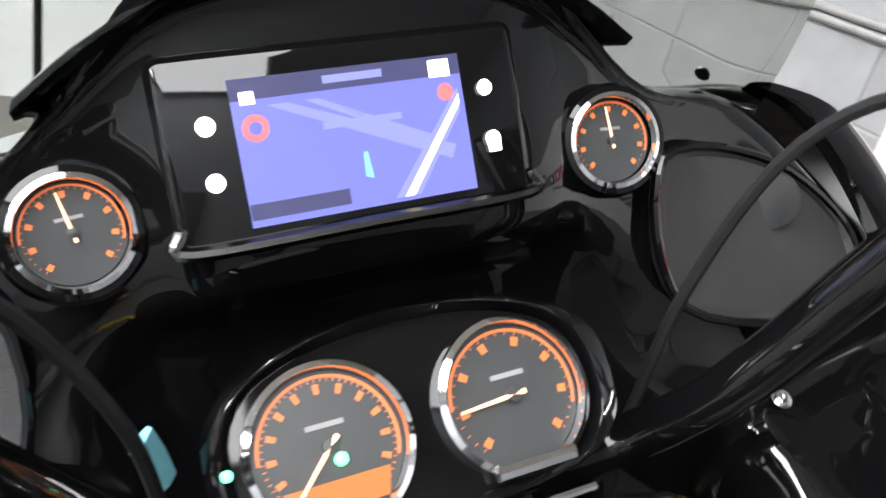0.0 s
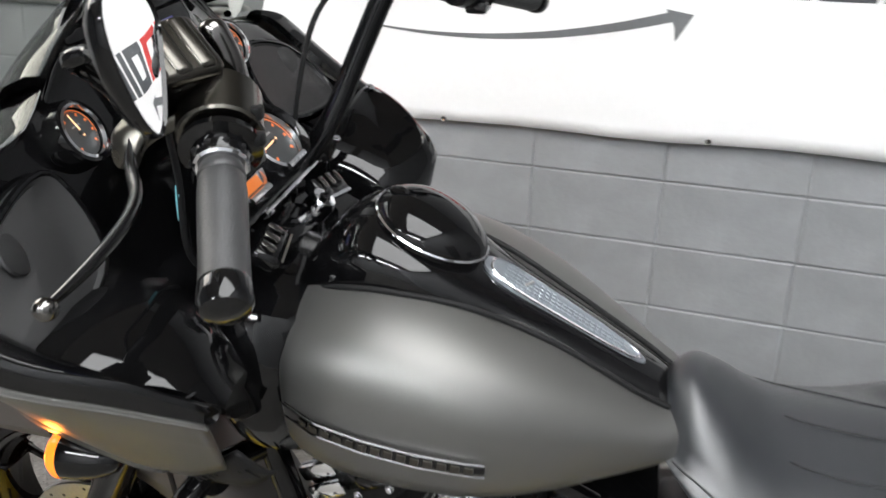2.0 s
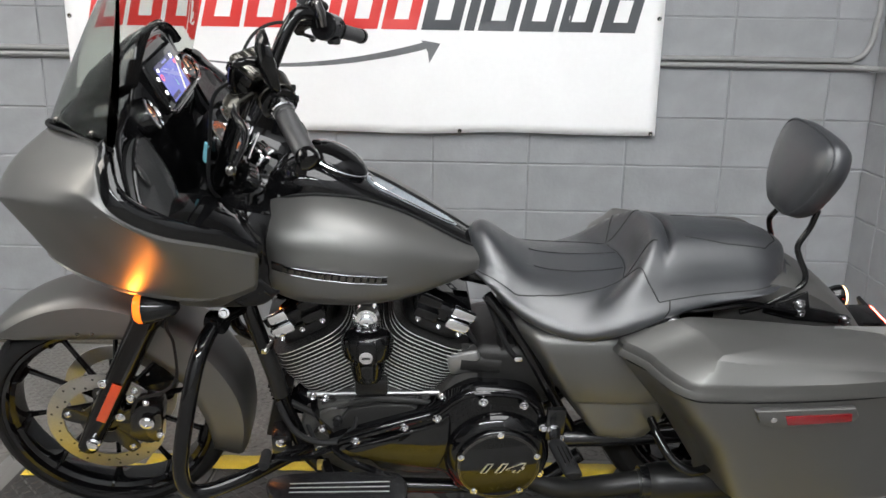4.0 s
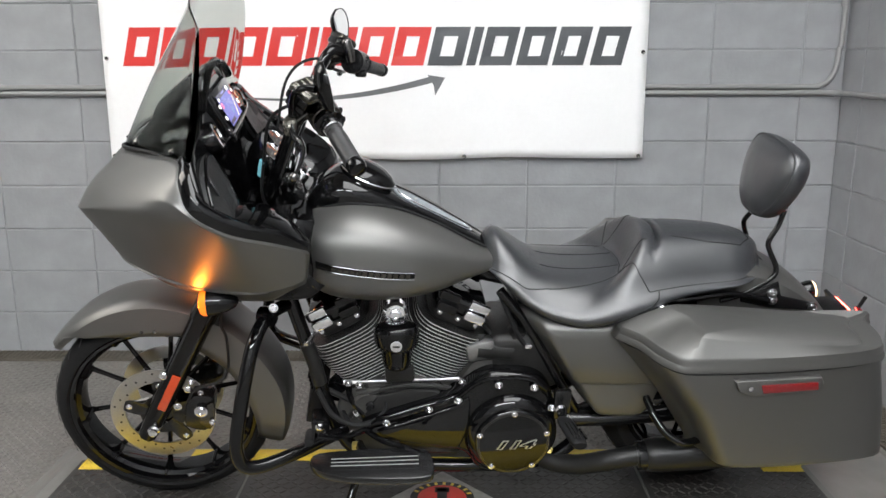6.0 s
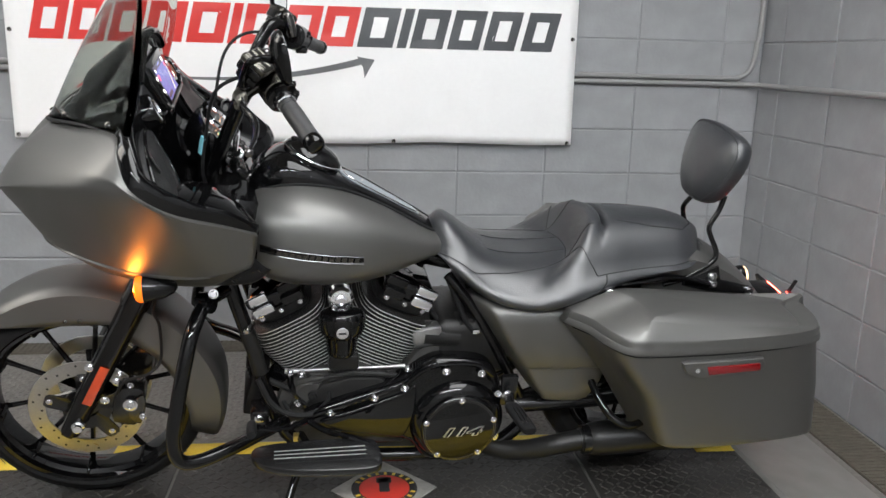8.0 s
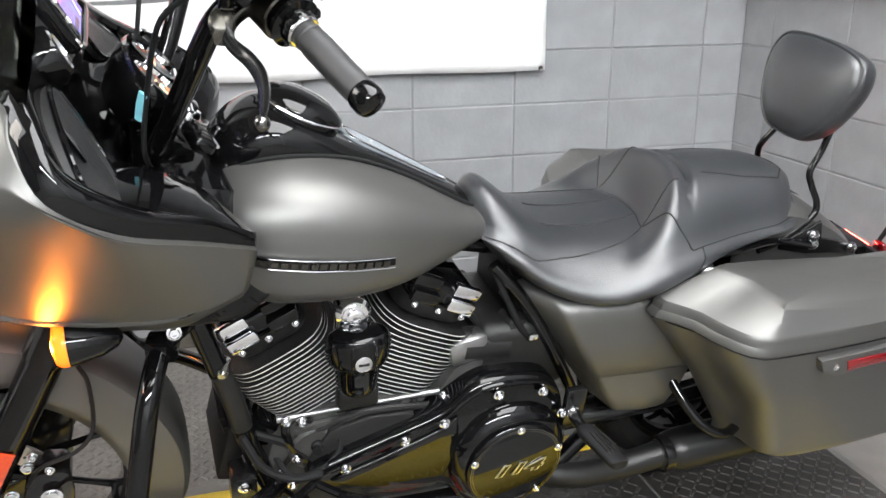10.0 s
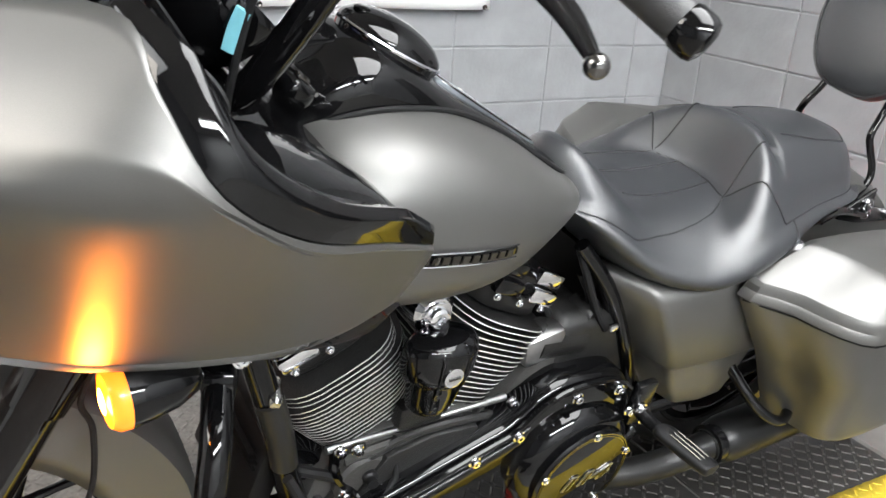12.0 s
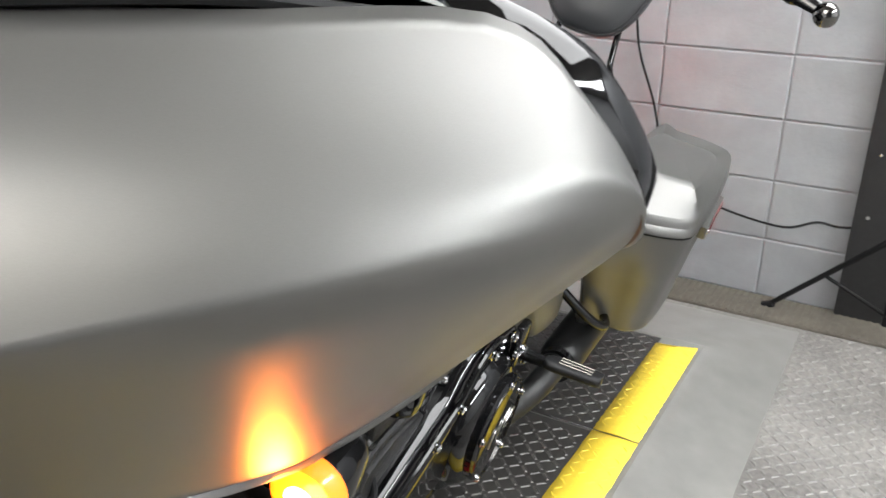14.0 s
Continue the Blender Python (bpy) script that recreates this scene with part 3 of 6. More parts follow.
def wheel(name, cx, width, rim_r, spokes, discs):
    hub = part(name, lathe(B(), [(0.0, -0.062), (0.034, -0.062), (0.036, -0.03), (0.028, 0), (0.036, 0.03), (0.034, 0.062), (0, 0.062)], (cx, 0, WHEEL_R), (0, -1, 0), 28), SATIN, bike, "black cast wheel with slim spokes")
    w, R = width / 2, WHEEL_R
    prof = [(rim_r, -w * .78), (rim_r + .02, -w * .95), (R - .045, -w), (R - .022, -w * .86), (R - .006, -w * .5), (R, 0), (R - .006, w * .5), (R - .022, w * .86), (R - .045, w), (rim_r + .02, w * .95), (rim_r, w * .78), (rim_r - .01, 0)]
    part("tyre", lathe(B(), prof, (cx, 0, R), (0, -1, 0), 64, True), TYRE, hub)
    bm = B()
    for k in range(34):
        a = 2 * math.pi * k / 34
        for s in (-1, 1):
            q = []
            for t in range(4):
                ang = a + 0.035 * t
                y = s * w * (0.2 + 0.2 * t)
                rr = R + 0.0006 - (0, .002, .0065, .0135)[t]
                q.append((cx + rr * math.cos(ang), y, R + rr * math.sin(ang)))
            tube(bm, q, 0.0011, 4, 2)
    tagged(part("tread_groove", bm, DRAPE, hub), kind="stuff")
    rim = [(rim_r + .012, -w * .80), (rim_r + .005, -w * .88), (rim_r - .004, -w * .84), (rim_r - .008, -w * .60), (rim_r - .019, -w * .48), (rim_r - .023, 0), (rim_r - .019, w * .48), (rim_r - .008, w * .60), (rim_r - .004, w * .84), (rim_r + .005, w * .88), (rim_r + .012, w * .80), (rim_r, w * .5), (rim_r - .012, 0), (rim_r, -w * .5)]
    part("rim", lathe(B(), rim, (cx, 0, R), (0, -1, 0), 64, True), BLACK, hub)
    for k in range(spokes):
        a = 2 * math.pi * (k + 0.3) / spokes
        d = Vector((math.cos(a), 0, math.sin(a)))
        c = Vector((cx, 0, R))
        y = Vector((0, 1, 0))
        bm = tube(B(), [c + d * 0.03 + y * .018, c + d * 0.10 + y * .020, c + d * (rim_r - 0.07) + y * .024, c + d * (rim_r - 0.020) + y * .026], [0.014, 0.0080, 0.0066, 0.0085], 8, 4)
        tube(bm, [c + d * (rim_r - 0.021) + y * .034, c + d * (rim_r - 0.023) + y * .005, c + d * (rim_r - 0.020) - y * w * .46, c + d * (rim_r - 0.008) - y * w * .62], [0.0075, 0.0065, 0.0055, 0.003], 6, 3)
        part("spoke", bm, BLACK, hub)
    for s in discs:
        y = s * 0.066
        bm = B()
        segs, ri, ro = 60, 0.108, 0.150
        lathe(bm, [(ri, -.0025), (ro, -.0025), (ro, .0025), (ri, .0025)], (cx, y, R), (0, -1, 0), segs, True)
        disc = part("brake_disc", bm, STEEL, hub, "drilled steel brake disc")
        bm = B()
        for i in range(30):
            a = 2 * math.pi * i / 30
            rr = (0.116, 0.127, 0.138)[i % 3]
            lathe(bm, [(0.0035, 0), (0.0033, 0.0004), (0.0002, 0.0004)], (cx + rr * math.cos(a), y + s * 0.0027, R + rr * math.sin(a)), (0, s, 0), 8)
        tagged(part("drill_hole", bm, DRAPE, disc), kind="stuff")
        rings = []
        for rr, yy in ((0.030, .003), (0.0, .007), (0.0, .001)):
            ring = []
            for i in range(100):
                a = 2 * math.pi * i / 100
                lobe = 0.5 + 0.5 * math.cos(5 * (a - 2 * math.pi * .25 / 5))
                edge = 0.064 + 0.048 * step(.45, .92, lobe)
                ring.append((cx + (rr or edge) * math.cos(a), y + s * yy, R + (rr or edge) * math.sin(a)))
            rings.append(ring)
        bm = B()
        skin(bm, rings, True, False)
        part("disc_carrier", bm, SATIN, disc)
        for i in range(5):
            a = 2 * math.pi * (i + .25) / 5
            bm = B()
            bolt(bm, (cx + 0.098 * math.cos(a), y + s * .006, R + 0.098 * math.sin(a)), (0, s, 0), 0.0065, 0.006)
            part("carrier_bolt", bm, CHROME, disc)
    return hub


front_wheel = wheel("front_wheel", 0.008, 0.125, 0.262, 10, (-1, 1))
rear_wheel = wheel("rear_wheel", 1.625, 0.17, 0.232, 10, (1,))


# ---- front fender
def front_fender():
    R = WHEEL_R
    rings = []
    for i in range(33):
        th = radians(141 - i * (141 + 20) / 32)
        c, s = math.cos(th), math.sin(th)
        f = i / 32
        ro = 0.362 + 0.018 * math.sin(math.pi * min(1, f * 1.35)) ** 2 + .055 * max(0, f - .45) * (1 - max(0, f - .8) * 3)
        if s > 0 and th > radians(62):
            inner = min(ro - 0.012, max(0.245, (0.592 - R) / s))
        else:
            inner = 0.262 + 0.03 * max(0, (f - 0.8) / 0.2)
        hw = 0.090 * min(1.0, 0.45 + 4.5 * min(f, 1.05 - f))
        prof = []
        for k in range(17):
            t = -1 + k / 8
            a = abs(t)
            sg = -1 if t < 0 else 1
            if a > 0.55:
                q = (a - 0.55) / 0.45
                r, y = (ro - 0.032) * (1 - q) + inner * q, hw
            else:
                q = a / 0.55
                r, y = ro - 0.032 * (1 - math.sqrt(max(0, 1 - q ** 2.6))), hw * (1 - (1 - q) ** 1.6)
            prof.append((r * c, sg * y, R + r * s))
        rings.append(prof)
    fender = part("front_fender", skin(B(), rings, False, False), GREY, bike, "satin grey front fender", thick=0.003)
    for x in (0.02, 0.055):
        bm = B()
        bolt(bm, (x - .03, -0.091, 0.607), (0, -1, 0), 0.004, 0.003)
        part("rivet", bm, DARKCHROME, fender)
    return fender


front_fender()


# ---- fork
def fork():
    ax, top = Vector((-0.012, 0, 0.315)), Vector((0.335, 0, 0.99))
    group = part("fork", tube(B(), [(0.30, -0.11, 0.93), (0.30, 0.11, 0.93)], 0.03, 10, 1), SATIN, bike, "black telescopic fork")
    for s in (-1, 1):
        y = Vector((0, s * 0.118, 0))
        d = (top - ax)
        part("lower_leg", tube(B(), [ax + y - d * 0.05, ax + y + d * 0.1, ax + y + d * 0.3, ax + y + d * 0.52], [0.026, 0.031, 0.032, 0.033], 16, 3), BLACK, group)
        part("upper_tube", tube(B(), [ax + y + d * 0.5, top + y], 0.0265, 14, 1), BLACK, group)
        part("cover", tube(B(), [ax + y + d * 0.52, ax + y + d * 0.98], 0.037, 16, 1), BLACK, group)
        bm = B()
        lathe(bm, [(0.017, 0), (0.017, 0.008), (0.012, 0.012), (0.012, 0.018), (0.004, 0.019)], (0, s * 0.145, WHEEL_R), (0, s, 0), 14)
        part("axle_nut", bm, CHROME, group)
        # caliper behind the leg
        m = Matrix.Translation((0.128, s * 0.088, 0.352)) @ Matrix.Rotation(radians(12), 4, "Y")
        cal = part("brake_caliper", slab(B(), [(-.035, -.055), (.02, -.06), (.034, -.03), (.034, .04), (.018, .062), (-.03, .055), (-.042, .02), (-.042, -.02)], s * -0.034, s * 0.034, 0.008, 2, turn=m), SATIN, group)
        bm = slab(B(), [(.004, -.030), (.036, -.046), (.042, .0), (.034, .050), (.014, .036), (.000, .010)], s * 0.03, s * 0.043, 0.006, 2, turn=m)
        part("caliper_badge", bm, SATINMETAL, cal)
        for q, r in (((0.118, 0.470), .007), ((0.107, 0.446), .009), ((0.140, 0.432), .006), ((0.072, 0.388), .009), ((0.134, 0.368), .014), ((0.163, 0.330), .007), ((0.046, 0.492), .010)):
            bm = B()
            bolt(bm, (q[0], s * 0.134, q[1]), (0, s, 0), r, 0.008)
            part("bolt", bm, CHROME, cal)
        bm = slab(B(), [(-0.012, 0.0), (0.012, 0.0), (0.012, 0.125), (-0.012, 0.125)], s * 0.150, s * 0.156, 0.003, turn=Matrix.Translation((0.030, 0, 0.390)) @ Matrix.Rotation(radians(27), 4, "Y"))
        part("side_reflector", bm, REFLECTOR, group, "long orange side reflector")
        bm = tube(B(), [(0.10, s * .13, 0.40), (0.13, s * .15, 0.455), (0.19, s * .14, 0.47), (0.22, s * .12, 0.50), (0.225, s * .12, 0.60), (0.215, s * .12, 0.66), (0.27, s * .13, 0.78)], 0.004, 7, 6)
        part("brake_hose", bm, RUBBER, group)


fork()


# ---- fairing
LEFT = [  # per station: rim, shoulder, ridge, flank, fold, foot
    [(.012, 0, 1.118), (-.068, 0, 1.052), (-.124, 0, .976), (-.092, 0, .925), (-.035, 0, .872), (.012, 0, .845)],
    [(.042, -.12, 1.15), (-.036, -.146, 1.086), (-.092, -.152, 1.006), (-.062, -.152, .945), (-.008, -.150, .872), (.045, -.130, .822)],
    [(.115, -.235, 1.170), (.060, -.271, 1.119), (.014, -.292, 1.058), (.030, -.278, .985), (.072, -.240, .870), (.118, -.190, .800)],
    [(.210, -.345, 1.190), (.165, -.378, 1.146), (.122, -.400, 1.096), (.136, -.360, .990), (.172, -.280, .850), (.212, -.226, .790)],
    [(.222, -.408, 1.160), (.211, -.429, 1.1365), (.198, -.446, 1.110), (.209, -.394, .985), (.232, -.292, .842), (.268, -.238, .784)],
    [(.250, -.451, 1.106), (.250, -.453, 1.100), (.251, -.453, 1.093), (.270, -.402, .965), (.292, -.302, .838), (.322, -.250, .784)],
    [(.322, -.436, 1.051), (.323, -.437, 1.045), (.325, -.435, 1.037), (.345, -.402, .945), (.362, -.316, .842), (.382, -.284, .803)],
    [(.415, -.395, 1.008), (.416, -.395, 1.003), (.419, -.394, .995), (.429, -.374, .928), (.428, -.328, .862), (.430, -.312, .842)],
    [(.486, -.360, .972), (.488, -.360, .967), (.490, -.358, .958), (.488, -.346, .920), (.478, -.330, .886), (.470, -.316, .864)],
]


def both_sides(stations):
    right = [[(x + .02 * max(0, (x - .3) / .19), -y * (1 + .08 * min(1, max(0, (x - .1) / .25))), z) for x, y, z in s] for s in stations[1:]]
    return list(reversed(right)) + stations


def fairing():
    rows = []
    for k, st in enumerate(both_sides(LEFT)):
        p = [Vector(q) for q in st]
        soft = (.010, .010, .014, .020, .030, .036, .034, .030, .030)[abs(k - 8)]
        p[3] = p[2].lerp(p[4], .45)
        w = (p[2] - p[1]).length
        near = min(soft, w * .45)
        # two guides flank the soft ridge, two hug the fold, which reads as a crease
        up, down = p[2] + (p[1] - p[2]).normalized() * near, p[2] + (p[3] - p[2]).normalized() * soft
        before, after = p[4] + (p[3] - p[4]).normalized() * .006, p[4] + (p[5] - p[4]).normalized() * .006
        rows.append(spline([p[0], p[1], up, down, p[3], before, after, p[5]], 5))
    cols = [spline([r[j] for r in rows], 5) for j in range(len(rows[0]))]
    rings = [[c[i] for c in cols] for i in range(len(cols[0]))]
    shell = part("fairing", skin(B(), rings, False, False), GREY, bike, "satin grey frame-mounted fairing", thick=0.004, angle=28)

    # black panel inside the lower rear corner
    for s in (-1, 1):
        flap = loft(B(), [[(x, s * y, z) for x, y, z in row] for row in (
            [(.362, .284, .812), (.366, .280, .802), (.370, .274, .798)],
            [(.405, .300, .840), (.418, .292, .814), (.424, .284, .803)],
            [(.448, .306, .862), (.466, .298, .828), (.478, .288, .812)],
            [(.478, .304, .882), (.504, .296, .852), (.515, .286, .842)])], 4, 4, False, False)
        flap = part("corner_panel", flap, PLASTIC, shell, "satin black corner panel", thick=0.003)
        for k in range(7):
            f = .12 + .12 * k
            q0, q1 = Vector((.412, .298, .820)).lerp(Vector((.497, .301, .858)), f), Vector((.426, .288, .805)).lerp(Vector((.508, .293, .842)), f)
            part("embossed_bar", tube(B(), [(q0.x, s * q0.y, q0.z), (q1.x, s * q1.y, q1.z)], .0022, 5, 1), SATIN, flap)
    # black edge trim along each rim
    for s in (-1, 1):
        rim = [Vector(st[0]) for st in (LEFT[3:] if s < 0 else list(reversed(both_sides(LEFT)[:6])))]
        path = spline(rim, 6)
        rows2 = []
        for i, q in enumerate(path):
            f = i / (len(path) - 1)
            w = 0.012 + 0.016 * math.sin(math.pi * min(1, f * 1.15))
            e = (.006 + .016 * min(1, 5 * f, 4 * (1 - f) + .2)) * (1 if s < 0 else .45)
            inward = Vector((0.25, -s * 1.0, 0.25)).normalized()
            back = Vector((0.75 - .75 * f ** 3, 0, 0.65)).normalized()
            rows2.append([q + inward * a * w + inward * a0 + back * b for a, a0, b in ((0, .0005, .0015), (0, .001, e * .5), (0, .002, e), (.12, .002, e + .004), (.5, .002, e + .006), (1.2, .002, e * .7 + .004), (1.8, .002, .003), (2.0, .002, -.008), (1.0, .004, -.012), (0, .006, -.006))])
        part("edge_trim", skin(B(), rows2), BLACK, shell, "gloss black edge trim")
        # lower pod that holds the glove box
        wide = 1.08 if s > 0 else .935
        pod = [[(.275, s * .440, 1.050), (.275, s * .20, 1.03), (.275, s * .17, .88), (.275, s * .23, .88), (.275, s * .32, .94)],
               [(.36, s * .428, 1.036), (.36, s * .22, 1.035), (.36, s * .17, .88), (.36, s * .25, .88), (.36, s * .33, .93)],
               [(.44, s * .375, 1.005), (.43, s * .25, 1.005), (.43, s * .20, .87), (.44, s * .265, .88), (.44, s * .318, .925)],
               [(.492, s * .352, .968), (.475, s * .27, .955), (.47, s * .24, .88), (.474, s * .27, .89), (.482, s * .312, .92)]]
        pod = [[(x + (.02 * max(0, (x - .3) / .19) if s > 0 else 0), y * wide, z) for x, y, z in q] for q in pod]
        if s < 0:
            q = part("glove_box", loft(B(), pod, 4, 4), BLACK, shell, "gloss black storage box")
        else:
            lid = [(.370, .258, 1.006), (.372, .345, 1.040), (.380, .432, 1.050), (.440, .424, 1.026), (.496, .382, .992), (.506, .342, .972), (.470, .266, .964), (.420, .256, .984)]
            brim = [(.352, .240, .980), (.352, .345, 1.020), (.360, .462, 1.026), (.440, .438, 1.000), (.512, .392, .966), (.520, .338, .944), (.478, .248, .936), (.420, .238, .956)]
            waist = [(.352, .235, .93), (.352, .345, .94), (.362, .405, .95), (.440, .395, .94), (.508, .372, .92), (.514, .330, .905), (.474, .248, .89), (.420, .236, .90)]
            sole = [(.36, .245, .86), (.36, .31, .85), (.37, .33, .85), (.43, .325, .84), (.470, .315, .84), (.474, .30, .84), (.455, .26, .84), (.42, .245, .85)]
            mid = sum((Vector(p) for p in lid), Vector()) / 8
            rise = Vector((.30, -.22, .93)).normalized()
            rings = [sole, waist, brim, [Vector(p) * .35 + Vector(b) * .65 + rise * .004 for p, b in zip(lid, brim)], lid]
            rings += [[mid + (Vector(p) - mid) * k + rise * h for p in lid] for k, h in ((.93, .003), (.90, .0005), (.5, .003), (.04, .004))]
            q = part("glove_box", skin(B(), [spline(r, 5, True) for r in rings]), BLACK, shell, "gloss black storage box with a domed lid", angle=50)
        for k in (0, 1):
            bm = B()
            bolt(bm, (.398 - .01 * k, s * (.392 - .122 * k), 1.028 - .008 * k) if s < 0 else (.387 - .010 * k, .424 - .148 * k, 1.050 - .038 * k), (0.3, 0, 1), 0.006, 0.005)
            part("box_screw", bm, CHROME, q)
        if s < 0:
            part("lid_seam", tube(B(), [(.40, s * .395, 1.024), (.455, s * .366, .998), (.465, s * .31, .985), (.455, s * .25, .985)], 0.0016, 5, 5), DRAPE, q)
        # speaker grille
        A, Bq, C, D, F = Vector((.256, s * .232, 1.160)), Vector((.264, s * .330, 1.145)), Vector((.292, s * .402, 1.082)), Vector((.332, s * .368, 1.042)), Vector((.304, s * .236, 1.062))
        ctr = (A + Bq + C + D + F) / 5
        nrm = Vector((0.86, -s * 0.28, 0.42)).normalized()
        ring = spline([A, Bq, C, D, F], 6, True)
        rings3 = [[ctr + (p - ctr) * k + nrm * h for p in ring] for k, h in ((1.06, -.012), (1.06, .002), (1.02, .006), (0.97, .005), (0.93, .002), (0.5, .003), (0.02, .003))]
        g = part("speaker_grille", skin(B(), rings3, True, True), [GRILLE], shell, "matt black perforated speaker grille")
        part("grille_ring", tube(B(), [ctr + (p - ctr) * 1.04 + nrm * .004 for p in ring], 0.004, 8, 1, True), BLACK, g)
        part("tweeter_cap", lathe(B(), [(0.024, 0), (0.022, .003), (0.012, .005), (.001, .0055)], ctr + nrm * 0.002 + Vector((-.012, s * .012, .022)), nrm, 22), GRILLE, g)
        # small round gauge
        gc, gn = Vector((.268, s * .173, 1.192)), Vector((0.88, -s * 0.12, 0.46)).normalized()
        cup = part("small_gauge", lathe(B(), [(0.040, -.03), (0.040, -.004), (0.037, .004), (0.033, .005), (0.030, -.004)], gc, gn, 36), BLACK, shell, "small round gauge with orange marks")
        part("bezel", lathe(B(), [(0.0325, -.002), (0.033, .005), (0.0300, .006), (0.0290, .001)], gc, gn, 36, True), CHROME, cup)
        gauge_face(cup, gc + gn * -0.003, gn, 0.0285, 9, -150, 60, 98)
    return shell


def gauge_face(parent, c, n, r, marks, a0, a1, needle, lcd=False):
    """A dial: black face, lit marks round the rim, needle and hub."""
    up = Vector((0, 0, 1))
    v = (up - n * up.dot(n)).normalized()
    u = v.cross(n)
    at = lambda ang, rad, h=0.0: c + (u * math.cos(ang) + v * math.sin(ang)) * rad + n * h
    part("dial", lathe(B(), [(r, -.001), (r, 0), (r * .01, 0)], c, n, 40), GAUGE, parent)
    ring = []
    for k in range(37):
        g0 = radians(-20 + 200 * k / 36)
        ring.append([at(g0, r * .95, .0006), at(g0, r * .905, .0006)])
    part("dial_arc", skin(B(), ring, False, False), ORANGE, parent)
    for k in range(marks):
        g = radians(225 - 270 * k / (marks - 1))
        bm = B()
        w = 0.070 if marks < 11 else 0.050
        bm.faces.new([bm.verts.new(at(g + dw, rr, .0008)) for dw, rr in ((-w, r * .83), (w, r * .83), (w, r * .70), (-w, r * .70))])
        part("dial_mark", bm, ORANGE, parent, recalc=False)
    ticks = B()
    for k in range(4 * (marks - 1) + 1):
        g = radians(225 - 270 * k / (4 * (marks - 1)))
        ticks.faces.new([ticks.verts.new(at(g + dw, rr, .0007)) for dw, rr in ((-.008, r * .90), (.008, r * .90), (.008, r * .855), (-.008, r * .855))])
    part("dial_ticks", ticks, ORANGE, parent, recalc=False)
    bar = B()
    bar.faces.new([bar.verts.new(c + u * a * r + v * b * r + n * .0007) for a, b in ((-.26, .26), (.26, .26), (.26, .33), (-.26, .33))])
    part("dial_word", bar, DIALPRINT, parent, recalc=False)
    g = radians(needle)
    bm = tube(B(), [at(g + math.pi, r * .18, .003), at(g, r * .82, .003)], [r * .04, r * .022], 6, 1)
    part("needle", bm, CREAM, parent)
    part("needle_hub", lathe(B(), [(r * .10, 0), (r * .10, .004), (r * .01, .0045)], c, n, 16), GAUGE, parent)
    if lcd:
        bm = B()
        bm.faces.new([bm.verts.new(c + u * a * r + v * b * r + n * .0012) for a, b in ((-.62, -.78), (.62, -.78), (.72, -.42), (-.72, -.42))])
        part("odometer", bm, LCD, parent, recalc=False)
        part("lamp_dot", lathe(B(), [(r * .09, 0), (r * .001, .001)], c + u * r * .1 + v * r * -.18 + n * .0035, n, 14), GREENLED, parent)


shell = fairing()


